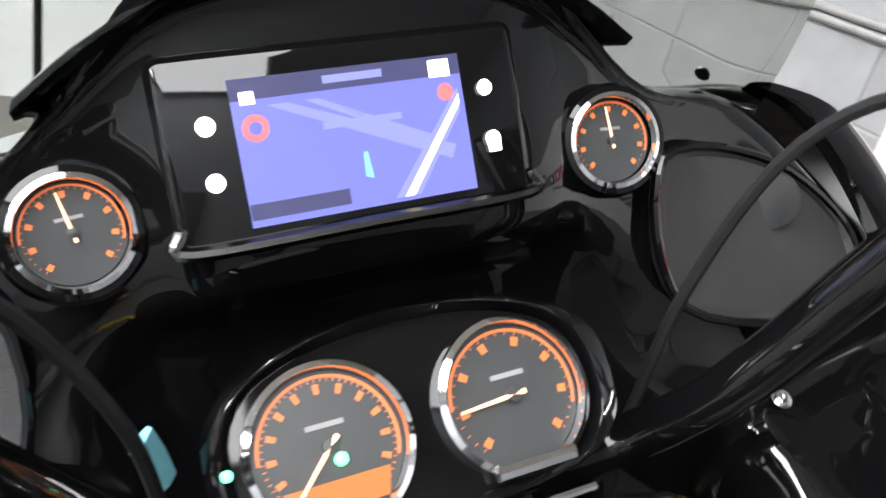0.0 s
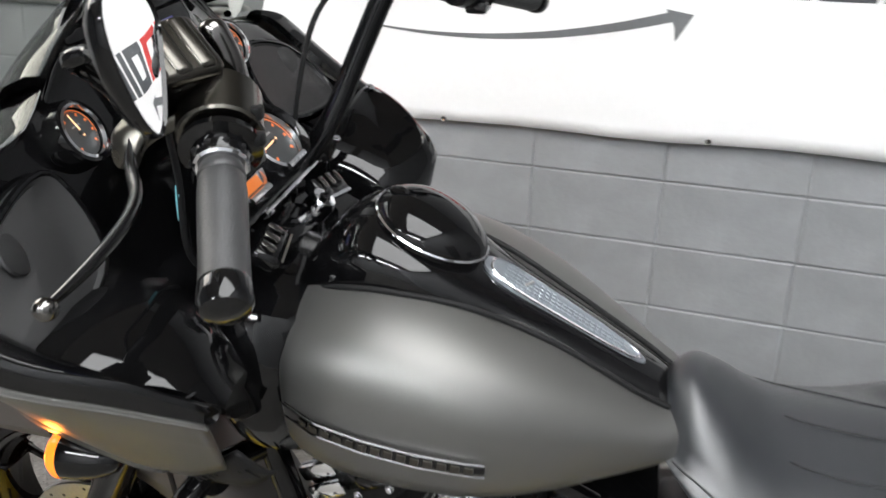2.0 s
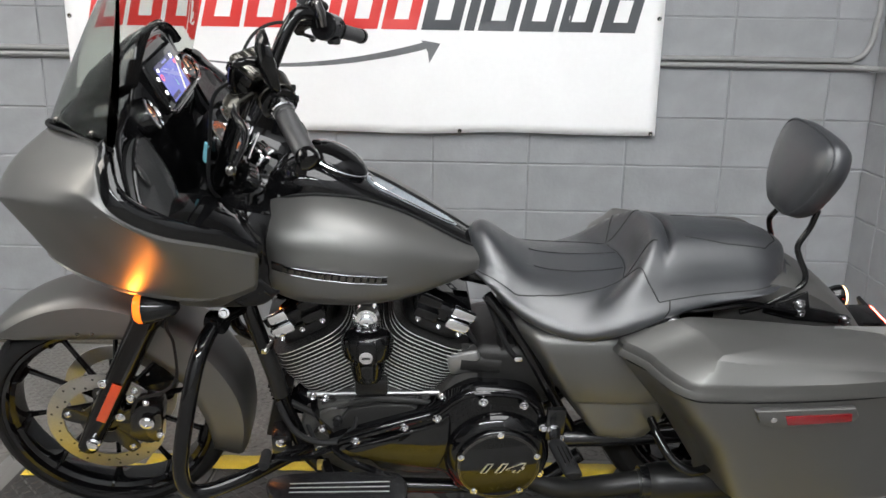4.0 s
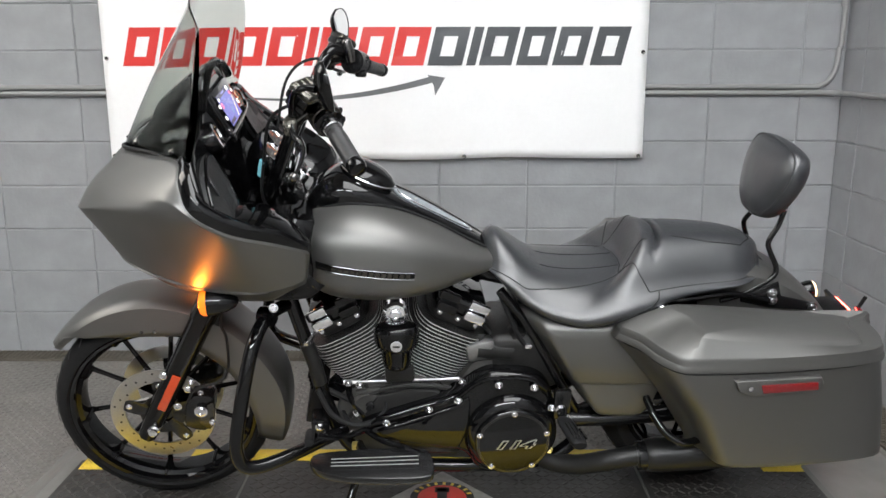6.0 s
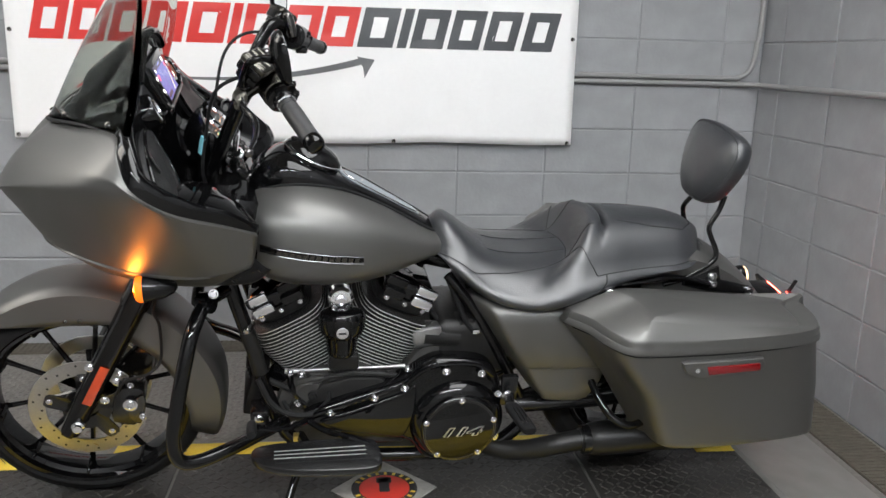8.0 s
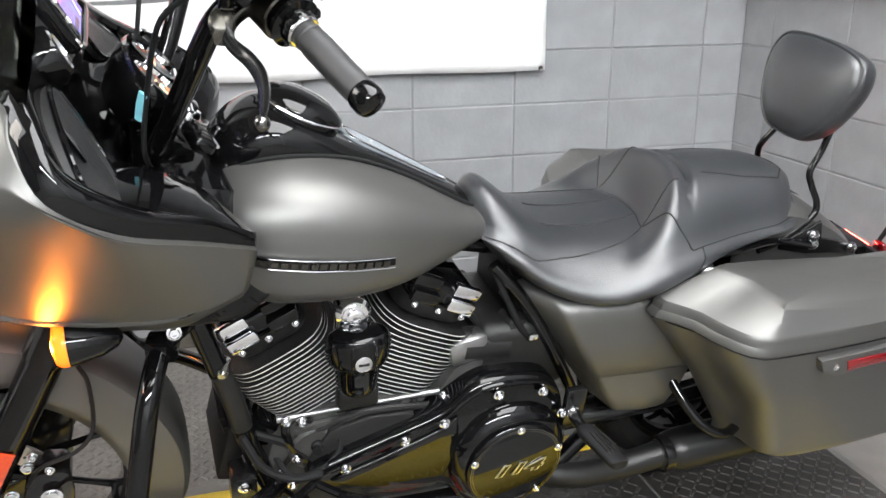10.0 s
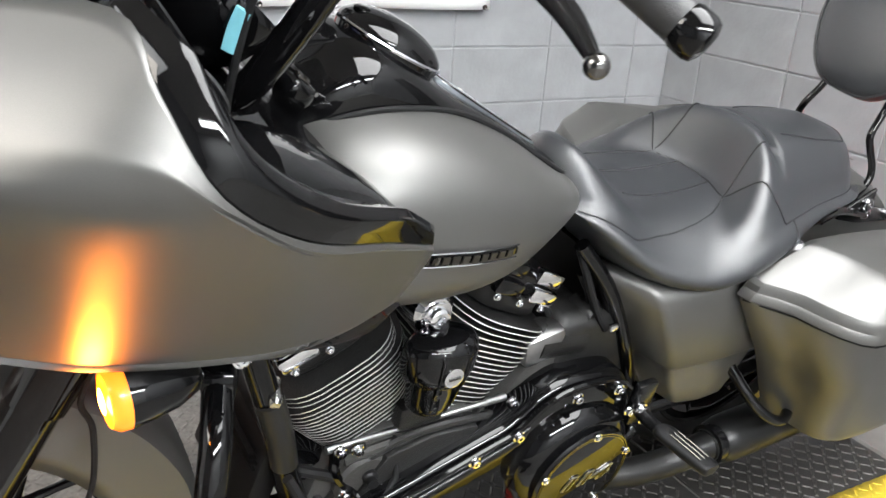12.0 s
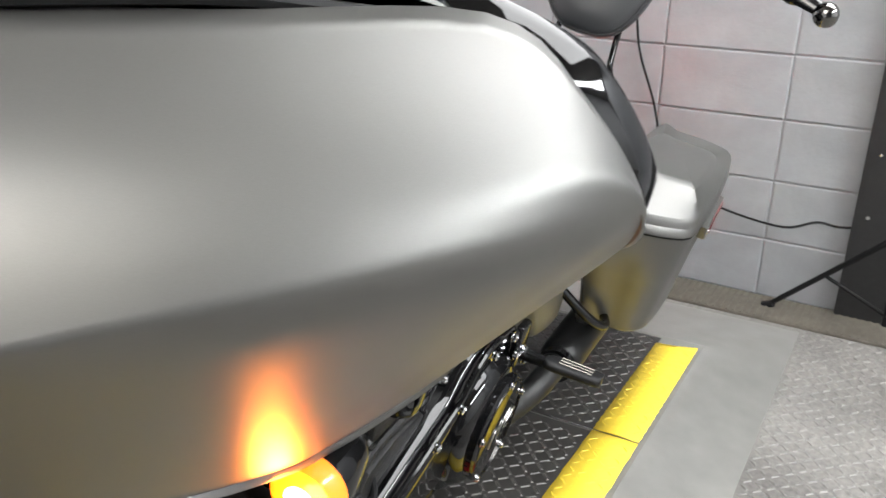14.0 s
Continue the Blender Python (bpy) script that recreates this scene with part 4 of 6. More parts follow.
def dash():
    P = {0.0: [(.015, 1.122), (.12, 1.235), (.215, 1.322), (.232, 1.316), (.232, 1.285), (.292, 1.165), (.268, 1.11), (.275, 1.0), (.32, .92)],
         .10: [(.04, 1.148), (.13, 1.235), (.225, 1.318), (.238, 1.31), (.232, 1.28), (.290, 1.163), (.265, 1.10), (.275, .99), (.32, .90)],
         .155: [(.075, 1.158), (.145, 1.215), (.228, 1.268), (.236, 1.262), (.236, 1.245), (.272, 1.15), (.262, 1.085), (.275, .98), (.32, .89)],
         .22: [(.135, 1.167), (.18, 1.195), (.232, 1.212), (.238, 1.205), (.245, 1.18), (.27, 1.11), (.285, 1.04), (.31, .97), (.34, .89)],
         .315: [(.214, 1.184), (.224, 1.186), (.236, 1.182), (.243, 1.17), (.255, 1.135), (.285, 1.07), (.325, 1.03), (.37, .98), (.40, .90)],
         .430: [(.262, 1.086), (.270, 1.084), (.278, 1.080), (.286, 1.074), (.295, 1.067), (.305, 1.061), (.315, 1.056), (.325, 1.052), (.335, 1.048)]}
    keys = sorted(P)
    secs = [[(x, -y, z) for x, z in P[y]] for y in reversed(keys)] + [[(x, y, z) for x, z in P[y]] for y in keys[1:]]
    inner = part("inner_fairing", loft(B(), secs, 4, 4, False, False), BLACK, bike, "gloss black inner fairing and dashboard", thick=0.003)
    # radio and screen
    c, n = Vector((.269, -.0115, 1.222)), Vector((.89, 0, .455)).normalized()
    v = Vector((-n.z, 0, n.x))
    u = Vector((0, 1, 0))
    m = Matrix(((u.x, v.x, n.x, c.x), (u.y, v.y, n.y, c.y), (u.z, v.z, n.z, c.z), (0, 0, 0, 1)))
    radio = part("radio", rbox(B(), (0, .004, -0.012), (0.222, 0.112, 0.036), 0.008, None, 3), BLACK, inner, "gloss black radio unit with navigation screen")
    radio.data.transform(m)

    def flat(name, pts, mat, h, parent=radio):
        bm = B()
        bm.faces.new([bm.verts.new(m @ Vector((a, b, h))) for a, b in pts])
        return part(name, bm, mat, parent, recalc=False)

    def rect(name, x, y, w, h, mat, z):
        return flat(name, ((x - w / 2, y - h / 2), (x + w / 2, y - h / 2), (x + w / 2, y + h / 2), (x - w / 2, y + h / 2)), mat, z)

    rect("screen", 0, 0.0, 0.139, 0.081, SCREEN, 0.0066)
    rect("screen_bar", 0.0, 0.036, 0.139, 0.012, SCREENDARK, 0.0069)
    rect("screen_bar", -0.04, -0.032, 0.058, 0.009, SCREENDARK, 0.0069)
    rect("screen_word", 0.002, 0.036, 0.036, 0.0045, ROADLIT, 0.0072)
    rect("screen_icon", 0.056, 0.0345, 0.013, 0.010, ICON, 0.0072)
    rect("screen_icon", -0.060, 0.031, 0.008, 0.007, ICON, 0.0072)
    flat("screen_road", ((-.05, .026), (-.038, .026), (.06, -.012), (.056, -.02)), ROADLIT, 0.0070)
    flat("screen_road", ((-.028, .026), (-.020, .026), (.046, -.004), (.042, -.008)), ROADLIT, 0.0071)
    flat("screen_road", ((-.02, .012), (.028, .012), (.028, .008), (-.02, .008)), ROADLIT, 0.0072)
    flat("screen_route", ((.016, -.038), (.032, -.038), (.066, .008), (.066, .022)), ROADLIT, 0.0071)
    flat("screen_route", ((.022, -.038), (.028, -.038), (.066, .012), (.066, .018)), ROUTE, 0.0073)
    flat("screen_arrow", ((.0, -.022), (.005, -.024), (.0035, -.008), (.001, -.008)), CYAN, 0.0073)

    def dot(name, x, y, r, mat, z=0.0072, ri=0.0):
        bm = lathe(B(), [(r, 0), (max(ri, 1e-4), 0)], m @ Vector((x, y, z)), n, 18)
        part(name, bm, mat, radio, recalc=False)

    dot("screen_ring", -.058, .014, .0075, ICONRED)
    dot("screen_ring_centre", -.058, .014, .004, SCREEN, 0.0074)
    dot("screen_compass", .058, .020, .005, ICONRED)
    for x, y, w in ((-.0848, .0185, .0054), (-.085, -.0125, .0052), (.0840, .0195, .0048), (.0845, -.0120, .0050)):
        dot("button_icon", x, y, w, ICON, 0.0078)
    rect("button_icon_tail", .0850, -.0165, .0085, .007, ICON, 0.0078)
    # the lip is gloss black; dark chrome stands in for its bright highlight
    part("radio_lip", tube(B(), [m @ Vector(p) for p in ((-.108, -.036, .004), (-.104, -.049, .006), (0, -.0495, .007), (.104, -.049, .006), (.108, -.036, .004))], 0.0045, 8, 5), DARKCHROME, radio)
    # hood over the screen
    hood = [[(.10, y * .9, 1.235 - y * y * 2.2), (.19, y, 1.31 - y * y * 2.0), (.245, y * 1.02, 1.335 - y * y * 2.2), (.247, y * 1.02, 1.326 - y * y * 2.2), (.19, y * .97, 1.298 - y * y * 2.0)] for y in (-.185, -.15, -.1, -.05, 0, .05, .1, .15, .185)]
    part("screen_hood", loft(B(), hood, 4, 2), BLACK, inner)
    # instrument pod on the handlebar clamp
    pc, pn = Vector((.3857, -.0165, 1.1022)), Vector((.70, 0, .714)).normalized()
    pv = Vector((-pn.z, 0, pn.x))
    out = []
    for k in range(40):
        a = 2 * math.pi * k / 40
        ca, sa = math.cos(a), math.sin(a)
        out.append((0.116 * (abs(ca) ** 0.75) * (1 if ca > 0 else -1), 0.057 * (abs(sa) ** 0.7) * (1 if sa > 0 else -1) + 0.006 * (1 - abs(ca))))
    rings = [[pc + u * a * s + pv * b * s + pn * h for a, b in out] for s, h in ((.72, -.065), (.92, -.04), (1.0, -.012), (1.02, .008), (.98, .016), (.93, .012), (.90, .002), (.02, .002))]
    pod = part("instrument_pod", skin(B(), rings), [BLACK], bike, "gloss black twin-dial instrument pod")
    for s, marks, needle, lcd in ((-1, 13, 226, True), (1, 8, 184, False)):
        gc = pc + u * s * 0.054 + pn * 0.004
        part("bezel", lathe(B(), [(0.0450, -.002), (0.0455, .007), (0.0420, .009), (0.0405, .002)], gc, pn, 44, True), CHROME, pod)
        gauge_face(pod, gc + pn * .001, pn, 0.0405, marks, -150, 60, needle, lcd)
        bm = B()
        a, b = gc + pv * -.039 + pn * .007, u * .024
        tube(bm, [a - b, a + b], 0.005, 8, 1)
        part("dial_trim", bm, CHROME, pod)
    part("warning_lamp", lathe(B(), [(0.003, 0), (.0005, .001)], pc + u * -.108 + pv * .0 + pn * .014, pn, 12), GREENLED, pod)
    # switch panel below the pod
    for s, c0 in ((-1, Vector((.441, -.103, 1.028))), (1, Vector((.430, .106, 1.008)))):
        turn = Matrix.Rotation(radians(38), 4, "Y") @ Matrix.Rotation(radians(-14 * s), 4, "Z")
        sp = part("switch_panel", rbox(B(), c0, (.040, .070, .026), 0.010, turn, 3), BLACK, pod, "gloss black switch panel with rubber toggles")
        for k in range(3):
            off = turn @ Vector((-.004, -.018 + .018 * k, .014))
            part("toggle", rbox(B(), c0 + off, (.022, .011, .010), 0.004, turn, 2), DARKCHROME, sp)
        a, b = c0 + turn @ Vector((.020, -.028, .010)), c0 + turn @ Vector((.020, .028, .010))
        part("panel_edge", tube(B(), [a, b], 0.003, 6, 1), CHROME, sp)
    ig = part("ignition_switch", lathe(B(), [(.021, -.02), (.021, .010), (.017, .016), (.009, .017), (.008, .012)], (.437, .060, 1.004), (.6, .1, .8), 24), CHROME, pod, "chrome ignition switch")
    part("switch_knob", rbox(B(), (.449, .061, 1.020), (.012, .030, .012), .003, Matrix.Rotation(radians(38), 4, "Y")), BLACK, ig)
    part("clamp_cover", rbox(B(), (.415, -.005, .990), (.05, .10, .04), .012, Matrix.Rotation(radians(38), 4, "Y")), BLACK, pod)
    part("pod_trim", tube(B(), [pc + u * a - pv * .0605 + pn * .010 for a in (-.075, -.03, .02, .085)], .0028, 8, 3), CHROME, pod)
    return inner


dash()


def windshield():
    rows = []
    for i in range(25):
        w = -1 + i / 12
        a = abs(w)
        centre = [(.006, 1.125), (.058, 1.235), (.119, 1.342), (.178, 1.435), (.205, 1.482), (.214, 1.506)]
        side = [(.235, 1.180), (.255, 1.25), (.270, 1.33), (.279, 1.405), (.280, 1.448), (.278, 1.470)]
        k = a ** 1.9
        prof = spline([(p[0] + (q[0] - p[0]) * k, 0, p[1] + (q[1] - p[1]) * (k if n_ else min(1, a * 1.4)) - (.012 * a ** 8 if n_ == 5 else 0)) for n_, (p, q) in enumerate(zip(centre, side))], 3)
        col = [Vector((p.x, w * (.333 + .010 * math.sin(math.pi * j / 15) - .045 * (j / 15) ** 3), p.z)) for j, p in enumerate(prof)]
        rows.append(col)
    ws = part("windshield", skin(B(), rows, False, False), SMOKE, bike, "smoked grey plastic windshield", thick=0.002)
    for y, z, x in ((-.300, 1.198, .192), (-.18, 1.182, .080), (0, 1.140, .008), (.18, 1.182, .080), (.300, 1.198, .192)):
        bm = B()
        bolt(bm, (x, y * 1.03, z), (-.4, (1 if y > 0 else -1) * (0.7 if y else 0), .5), 0.005, 0.004)
        part("windshield_bolt", bm, DARKCHROME, ws)
    part("base_gasket", tube(B(), [(.006 + .229 * (abs(w) ** 1.9) - .004, w * .336, 1.123 + .055 * min(1, abs(w) * 1.4)) for w in [k / 8 - 1 for k in range(17)]], 0.0045, 7, 2), PLASTIC, ws)


windshield()


# ---- front turn signals
def signal(parent_name, p, s, lit, core):
    d = Vector((-1, s * 0.06, -0.02)).normalized()
    body = part(parent_name, lathe(B(), [(.005, -.080), (.016, -.072), (.026, -.050), (.0315, -.022), (.033, -.006), (.030, .002)], p, d, 30), BLACK, bike, "black bullet turn signal with lit amber lens")
    part("lens", lathe(B(), [(.0318, -.010), (.0325, -.008), (.0322, .005), (.027, .0125), (.015, .0155), (.014, .0153)], p, d, 30), lit, body)
    part("bulb", lathe(B(), [(.0145, .0150), (.008, .0168), (.001, .0175)], p, d, 20), core, body)
    part("mount", tube(B(), [Vector(p) - d * .05, Vector(p) - d * .075 + Vector((0, -s * .03, .012)), Vector((p[0] + .075, s * .20, p[2] + .02)), Vector((p[0] + .08, s * .16, p[2] + .02))], .012, 10, 4), BLACK, body)
    bm = B()
    bolt(bm, (p[0] + .082, s * (abs(p[1]) - .045), p[2] + .01), (0, s, .2), .009, .01)
    part("mount_bolt", bm, CHROME, body)
    glow = bpy.data.lights.new("bulb_glow", "POINT")
    glow.energy, glow.color, glow.shadow_soft_size = 1.3, (1.0, 0.26, 0.03), 0.014
    lamp = new("bulb_glow", glow)
    lamp.parent, lamp.location = body, Vector(p) + d * .030 + Vector((0, s * .010, 0))
    return body


signal("turn_signal", (.220, -.284, .800), -1, AMBER, AMBERCORE)
signal("turn_signal", (.220, .284, .800), 1, AMBER, AMBERCORE)


# ---- tank
def tank_section(x, zb, zt, hw, belly=0.42):
    """A tank ring: flat under, full at the belly, rounding in to the top."""
    zm = zb + (zt - zb) * belly
    pts = []
    for k in range(24):
        a = 2 * math.pi * k / 24
        c, s = math.cos(a), math.sin(a)
        y = hw * (abs(c) ** 0.72) * (1.09 if c > 0 else -1)
        z = zm + ((zt - zm) * abs(s) ** 0.62 if s > 0 else -(zm - zb) * abs(s) ** 0.8)
        pts.append((x, y, z))
    return pts


TANK = [(.455, .84, .91, .09), (.462, .79, .945, .155), (.482, .745, .970, .196), (.53, .722, .985, .215), (.59, .712, .989, .220), (.66, .708, .976, .217), (.73, .712, .949, .205), (.80, .722, .914, .178), (.87, .742, .872, .142), (.925, .757, .838, .110), (.958, .766, .822, .087), (.972, .780, .80, .055)]


def tank_half(x):
    xs = [t[0] for t in TANK]
    return float(np.interp(x, xs, [t[3] for t in TANK]))


def fuel_tank():
    tank = part("fuel_tank", loft(B(), [tank_section(*t) for t in TANK], 5, 2), GREY, bike, "satin grey teardrop fuel tank", angle=60)
    for s in (-1, 1):
        # badge: framed dark bar with plain raised blocks
        def on(f, h, out):
            x = .487 + .253 * f
            return Vector((x, s * (tank_half(x) * (1.09 if s > 0 else 1) + out + .0025), .861 - .039 * f + h))
        rows = [[on(i / 24, h * (0.55 + .45 * math.sin(math.pi * min(1, .08 + i / 24 * .9 + .02) ** .5)), o) for h, o in ((.0095, .0), (.0085, .004), (-.0085, .004), (-.0095, .0))] for i in range(25)]
        badge = part("tank_badge", skin(B(), rows), BLACK, tank, "dark badge bar with chrome rim and raised blocks")
        for h in (.0095, -.0095):
            part("badge_rim", tube(B(), [on(i / 12, h, .0038) for i in range(13)], .0014, 5, 2), CHROME, badge)
        for k in range(14):
            f = .10 + k * .0625
            bm = skin(B(), [[on(f, .0052, .0045), on(f + .042, .0052, .0045), on(f + .036, -.0052, .0045), on(f - .006, -.0052, .0045)], [on(f, .0048, .0065), on(f + .042, .0048, .0065), on(f + .036, -.0048, .0065), on(f - .006, -.0048, .0065)]])
            part("raised_block", bm, SATINMETAL, badge)
        # seam under the console
        part("console_gasket", tube(B(), [(x, s * w, z) for x, w, z in ((.47, .080, .953), (.53, .100, .980), (.60, .101, .984), (.70, .082, .962), (.80, .064, .914), (.90, .055, .855), (.945, .046, .828))], .0042, 7, 4), RUBBER, tank)

    # black console with fuel door
    C = [(.452, .90, .955, .055), (.47, .92, .995, .078), (.51, .93, 1.035, .094), (.56, .94, 1.052, .101), (.62, .94, 1.030, .096), (.68, .93, .990, .084), (.73, .91, .960, .070), (.80, .88, .922, .060), (.87, .84, .882, .054), (.93, .80, .846, .048), (.958, .78, .826, .042)]
    secs = []
    for x, zb, zt, hw in C:
        ring = []
        for k in range(20):
            a = 2 * math.pi * k / 20
            c, s = math.cos(a), math.sin(a)
            zm = zb + (zt - zb) * .45
            ring.append((x, hw * (abs(c) ** .8) * (1 if c > 0 else -1), zm + ((zt - zm) * abs(s) ** .8 if s > 0 else (zm - zb) * -abs(s) ** .8)))
        secs.append(ring)
    con = part("tank_console", loft(B(), secs, 5, 2), BLACK, tank, "gloss black tank console")
    # fuel door: an oval dome tilted to the rear
    dc, dn = Vector((.617, 0, 1.030)), Vector((.42, 0, .91)).normalized()
    dv = Vector((dn.z, 0, -dn.x))
    u = Vector((0, 1, 0))
    oval = [(math.cos(2 * math.pi * k / 36) * (.083 if math.cos(2 * math.pi * k / 36) > 0 else .070), math.sin(2 * math.pi * k / 36) * .066) for k in range(36)]
    rings = [[dc + dv * a * k + u * b * k + dn * h for a, b in oval] for k, h in ((1.0, -.03), (1.02, .0), (1.0, .006), (.96, .011), (.8, .021), (.55, .029), (.28, .033), (.02, .034))]
    door = part("fuel_door", skin(B(), rings), BLACK, con, "gloss black domed fuel door")
    part("door_rim", tube(B(), [dc + dv * a * 1.02 + u * b * 1.02 + dn * .001 for a, b in oval], .0026, 6, 1, True), CHROME, door)
    part("door_lock", lathe(B(), [(.011, 0), (.011, .004), (.007, .006), (.002, .006)], dc + dv * -.052 + dn * .020, (dn + dv * -.3), 18), BLACK, door)
    # metal insert on the tail of the console
    i0, i1 = Vector((.700, 0, .979)), Vector((.900, 0, .864))
    d = (i1 - i0).normalized()
    nrm = Vector((-d.z, 0, d.x))
    ring = []
    for k in range(28):
        a = 2 * math.pi * k / 28
        t = math.cos(a)
        ring.append((.5 + .5 * (abs(t) ** .55) * (1 if t > 0 else -1), math.sin(a)))
    wid = lambda t: .027 - .014 * t
    rings = [[i0.lerp(i1, t if True else t) + u * (abs(b) ** .7) * (1 if b > 0 else -1) * wid(t) * k + nrm * h + (i0.lerp(i1, .5) - i0.lerp(i1, t)) * (1 - k) for t, b in ring] for k, h in ((1.08, -.010), (1.08, .002), (1.0, .0045), (.94, .004), (.02, .0045))]
    ins = part("console_insert", skin(B(), rings), INSERT, con, "brushed pale metal console insert")
    part("insert_rim", tube(B(), [i0.lerp(i1, t) + u * (abs(b) ** .7) * (1 if b > 0 else -1) * wid(t) * 1.05 + nrm * .004 for t, b in ring], .0022, 6, 1, True), CHROME, ins)
    bm = B()
    for i in range(22):
        for j in range(-2, 3):
            t = .10 + i * .038
            if abs(j) * .0075 < wid(t) - .006:
                rbox(bm, i0.lerp(i1, t) + u * j * .0078 + nrm * .0052, (.0055, .0055, .0014), .0005, Matrix.Rotation(radians(29.9), 4, "Y"), 1)
    part("insert_tread", bm, INSERT, ins)
    part("insert_bar", tube(B(), [i0.lerp(i1, .22) + u * -.008 + nrm * .0055, i0.lerp(i1, .26) + u * .010 + nrm * .0055], .0022, 5, 1), ALU, ins)


fuel_tank()


# ---- seat
SX = [.935, .96, 1.0, 1.06, 1.12, 1.2, 1.28, 1.35, 1.42, 1.5, 1.6, 1.68, 1.722, 1.735]
SW = [.080, .100, .132, .168, .194, .216, .222, .212, .192, .172, .156, .146, .140, .138]
SB = [.800, .765, .708, .666, .644, .630, .640, .668, .692, .704, .726, .756, .776, .79]
SLOW = [.868, .878, .846, .800, .780, .772, .774, .782, .79, .79, .79, .79, .78, .77]
SPIL = [.865, .872, .860, .850, .845, .845, .850, .858, .864, .862, .856, .848, .842, .840]


def eased(x, ys):
    return sum(float(np.interp(x + d, SX, ys)) for d in (-.03, -.02, -.01, 0, .01, .02, .03)) / 7


def seat_top(x, w):
    """Height of the seat at x, w from -1 to 1 across."""
    a = abs(w)
    low, pil = eased(x, SLOW), eased(x, SPIL)
    xb = 1.374 - .13 * a ** 2.2
    k = step(xb - .036 - .05 * a * a, xb + .010 + .07 * a * a, x)
    rim = .010 * math.exp(-((x - (xb + .022)) / .022) ** 2) * (1 - a ** 4)
    groove = -.024 * math.exp(-((x - (xb + .056 + .02 * a * a)) / .0065) ** 2) * max(0, 1 - (a / .66) ** 3)
    dish = -.018 * (1 - w * w) * (1 - k) * step(1.0, 1.12, x)
    drop = .052 * a ** 3.4 + .012 * w * w
    front = .02 * a * a * step(1.03, .94, x)
    return low + (pil - low) * k * (1 - .55 * a ** 3) + (groove + rim) * k + dish - drop - front


def seat_point(x, w, lift=0.0):
    hw = eased(x, SW)
    end = math.sqrt(max(0.02, 1 - max(0, (x - 1.62) / .118) ** 2))
    nose = math.sqrt(max(.06, 1 - max(0, (.978 - x) / .0445) ** 2))
    hw *= end ** .9 * nose ** .6
    end *= nose ** 1.2
    lower = eased(x, SB)
    sgn = 1 if w > 0 else -1
    a = abs(w)
    if a <= 1:
        return Vector((x, sgn * hw * a * .93, lower + (seat_top(x, w) - lower) * end ** .55 + lift))
    t = a - 1
    zb = lower
    z1 = lower + (seat_top(x, sgn) - lower) * end ** .55
    bulge = math.sin(math.pi * min(1, t * 1.05)) * .024 + .07 * hw * (1 - (1 - t) ** 3) * (1 - .8 * step(1.35, 1.55, x))
    return Vector((x, sgn * (hw * .93 + bulge - (.05 + .03 * step(1.40, 1.6, x)) * t ** 3 - .03 * t ** 6 + lift), z1 + (zb - z1) * t ** 1.1))


def seat():
    rings = []
    n = 170
    for i in range(n + 1):
        x = .935 + .80 * (i / n)
        ws = [-2 + k * .1 for k in range(41)]
        rings.append([seat_point(x, w) for w in ws])
    s = part("seat", skin(B(), rings, True, True), LEATHER, bike, "black leather two-up touring seat", angle=75)

    def seam(pts, r=.0016):
        dense = []
        for (x0, w0), (x1, w1) in zip(pts, pts[1:]):
            for k in range(6):
                t = k / 6
                dense.append(seat_point(x0 + (x1 - x0) * t, w0 + (w1 - w0) * t, .0003))
        dense.append(seat_point(*pts[-1], .0003))
        part("seam", tube(B(), dense, r, 5, 1), THREAD, s)

    for sg in (-1, 1):
        seam([(.955, sg * 1.12), (1.04, sg * 1.02), (1.10, sg * .84), (1.18, sg * .70), (1.26, sg * .58), (1.312, sg * .46)])
        seam([(1.10, sg * .26), (1.18, sg * .24), (1.25, sg * .22), (1.325, sg * .20)])
        seam([(1.312, sg * .46), (1.325, sg * .62), (1.35, sg * .86), (1.375, sg * 1.02), (1.44, sg * 1.04), (1.55, sg * 1.02), (1.68, sg * .98)])
        seam([(1.40, sg * 1.03), (1.395, sg * 1.25), (1.375, sg * 1.45), (1.33, sg * 1.60), (1.26, sg * 1.70), (1.18, sg * 1.78), (1.13, sg * 1.93)])
        seam([(1.312, sg * .46), (1.335, sg * .44), (1.355, sg * .43), (1.385, sg * .44)])
        seam([(1.46, sg * .35), (1.56, sg * .5), (1.66, sg * .55), (1.70, sg * .3), (1.705, 0)])
    seam([(1.312, -.46), (1.330, -.2), (1.334, 0), (1.330, .2), (1.312, .46)])
    return s


seat()


# ---- side covers
def side_cover(s):
    """A folded panel: top shelf, front facet, outer face and a stepped foot."""
    levels = [(.676, -.085), (.674, -.060), (.668, -.032), (.658, -.012), (.644, -.001), (.62, .004), (.56, .006), (.480, .005), (.473, .001), (.466, -.009), (.40, -.008), (.366, -.004), (.356, -.010), (.350, -.028)]
    rows = []
    for z, dy in levels:
        xf = float(np.interp(z, [.35, .36, .456, .676], [1.252, 1.243, 1.172, 1.030]))
        xr = float(np.interp(z, [.35, .37, .42, .47, .64, .676], [1.372, 1.400, 1.436, 1.446, 1.380, 1.345]))
        fold = xf + .030 + .022 * (z - .37) / .3
        row = [(xf, .10), (xf + .001, .128), (xf + .006, .136), (fold - .008, .196), (fold, .203), (fold + .010, .206), ((fold + xr) / 2, .214), (xr - .012, .214), (xr - .003, .210), (xr, .200), (xr, .12)]
        rows.append([(x, s * (y + dy * (1 if y > .13 else .3)), z) for x, y in row])
    part("side_cover", skin(B(), rows, False, False), GREY, bike, "satin grey folded side cover", angle=40, thick=.003)


side_cover(-1)
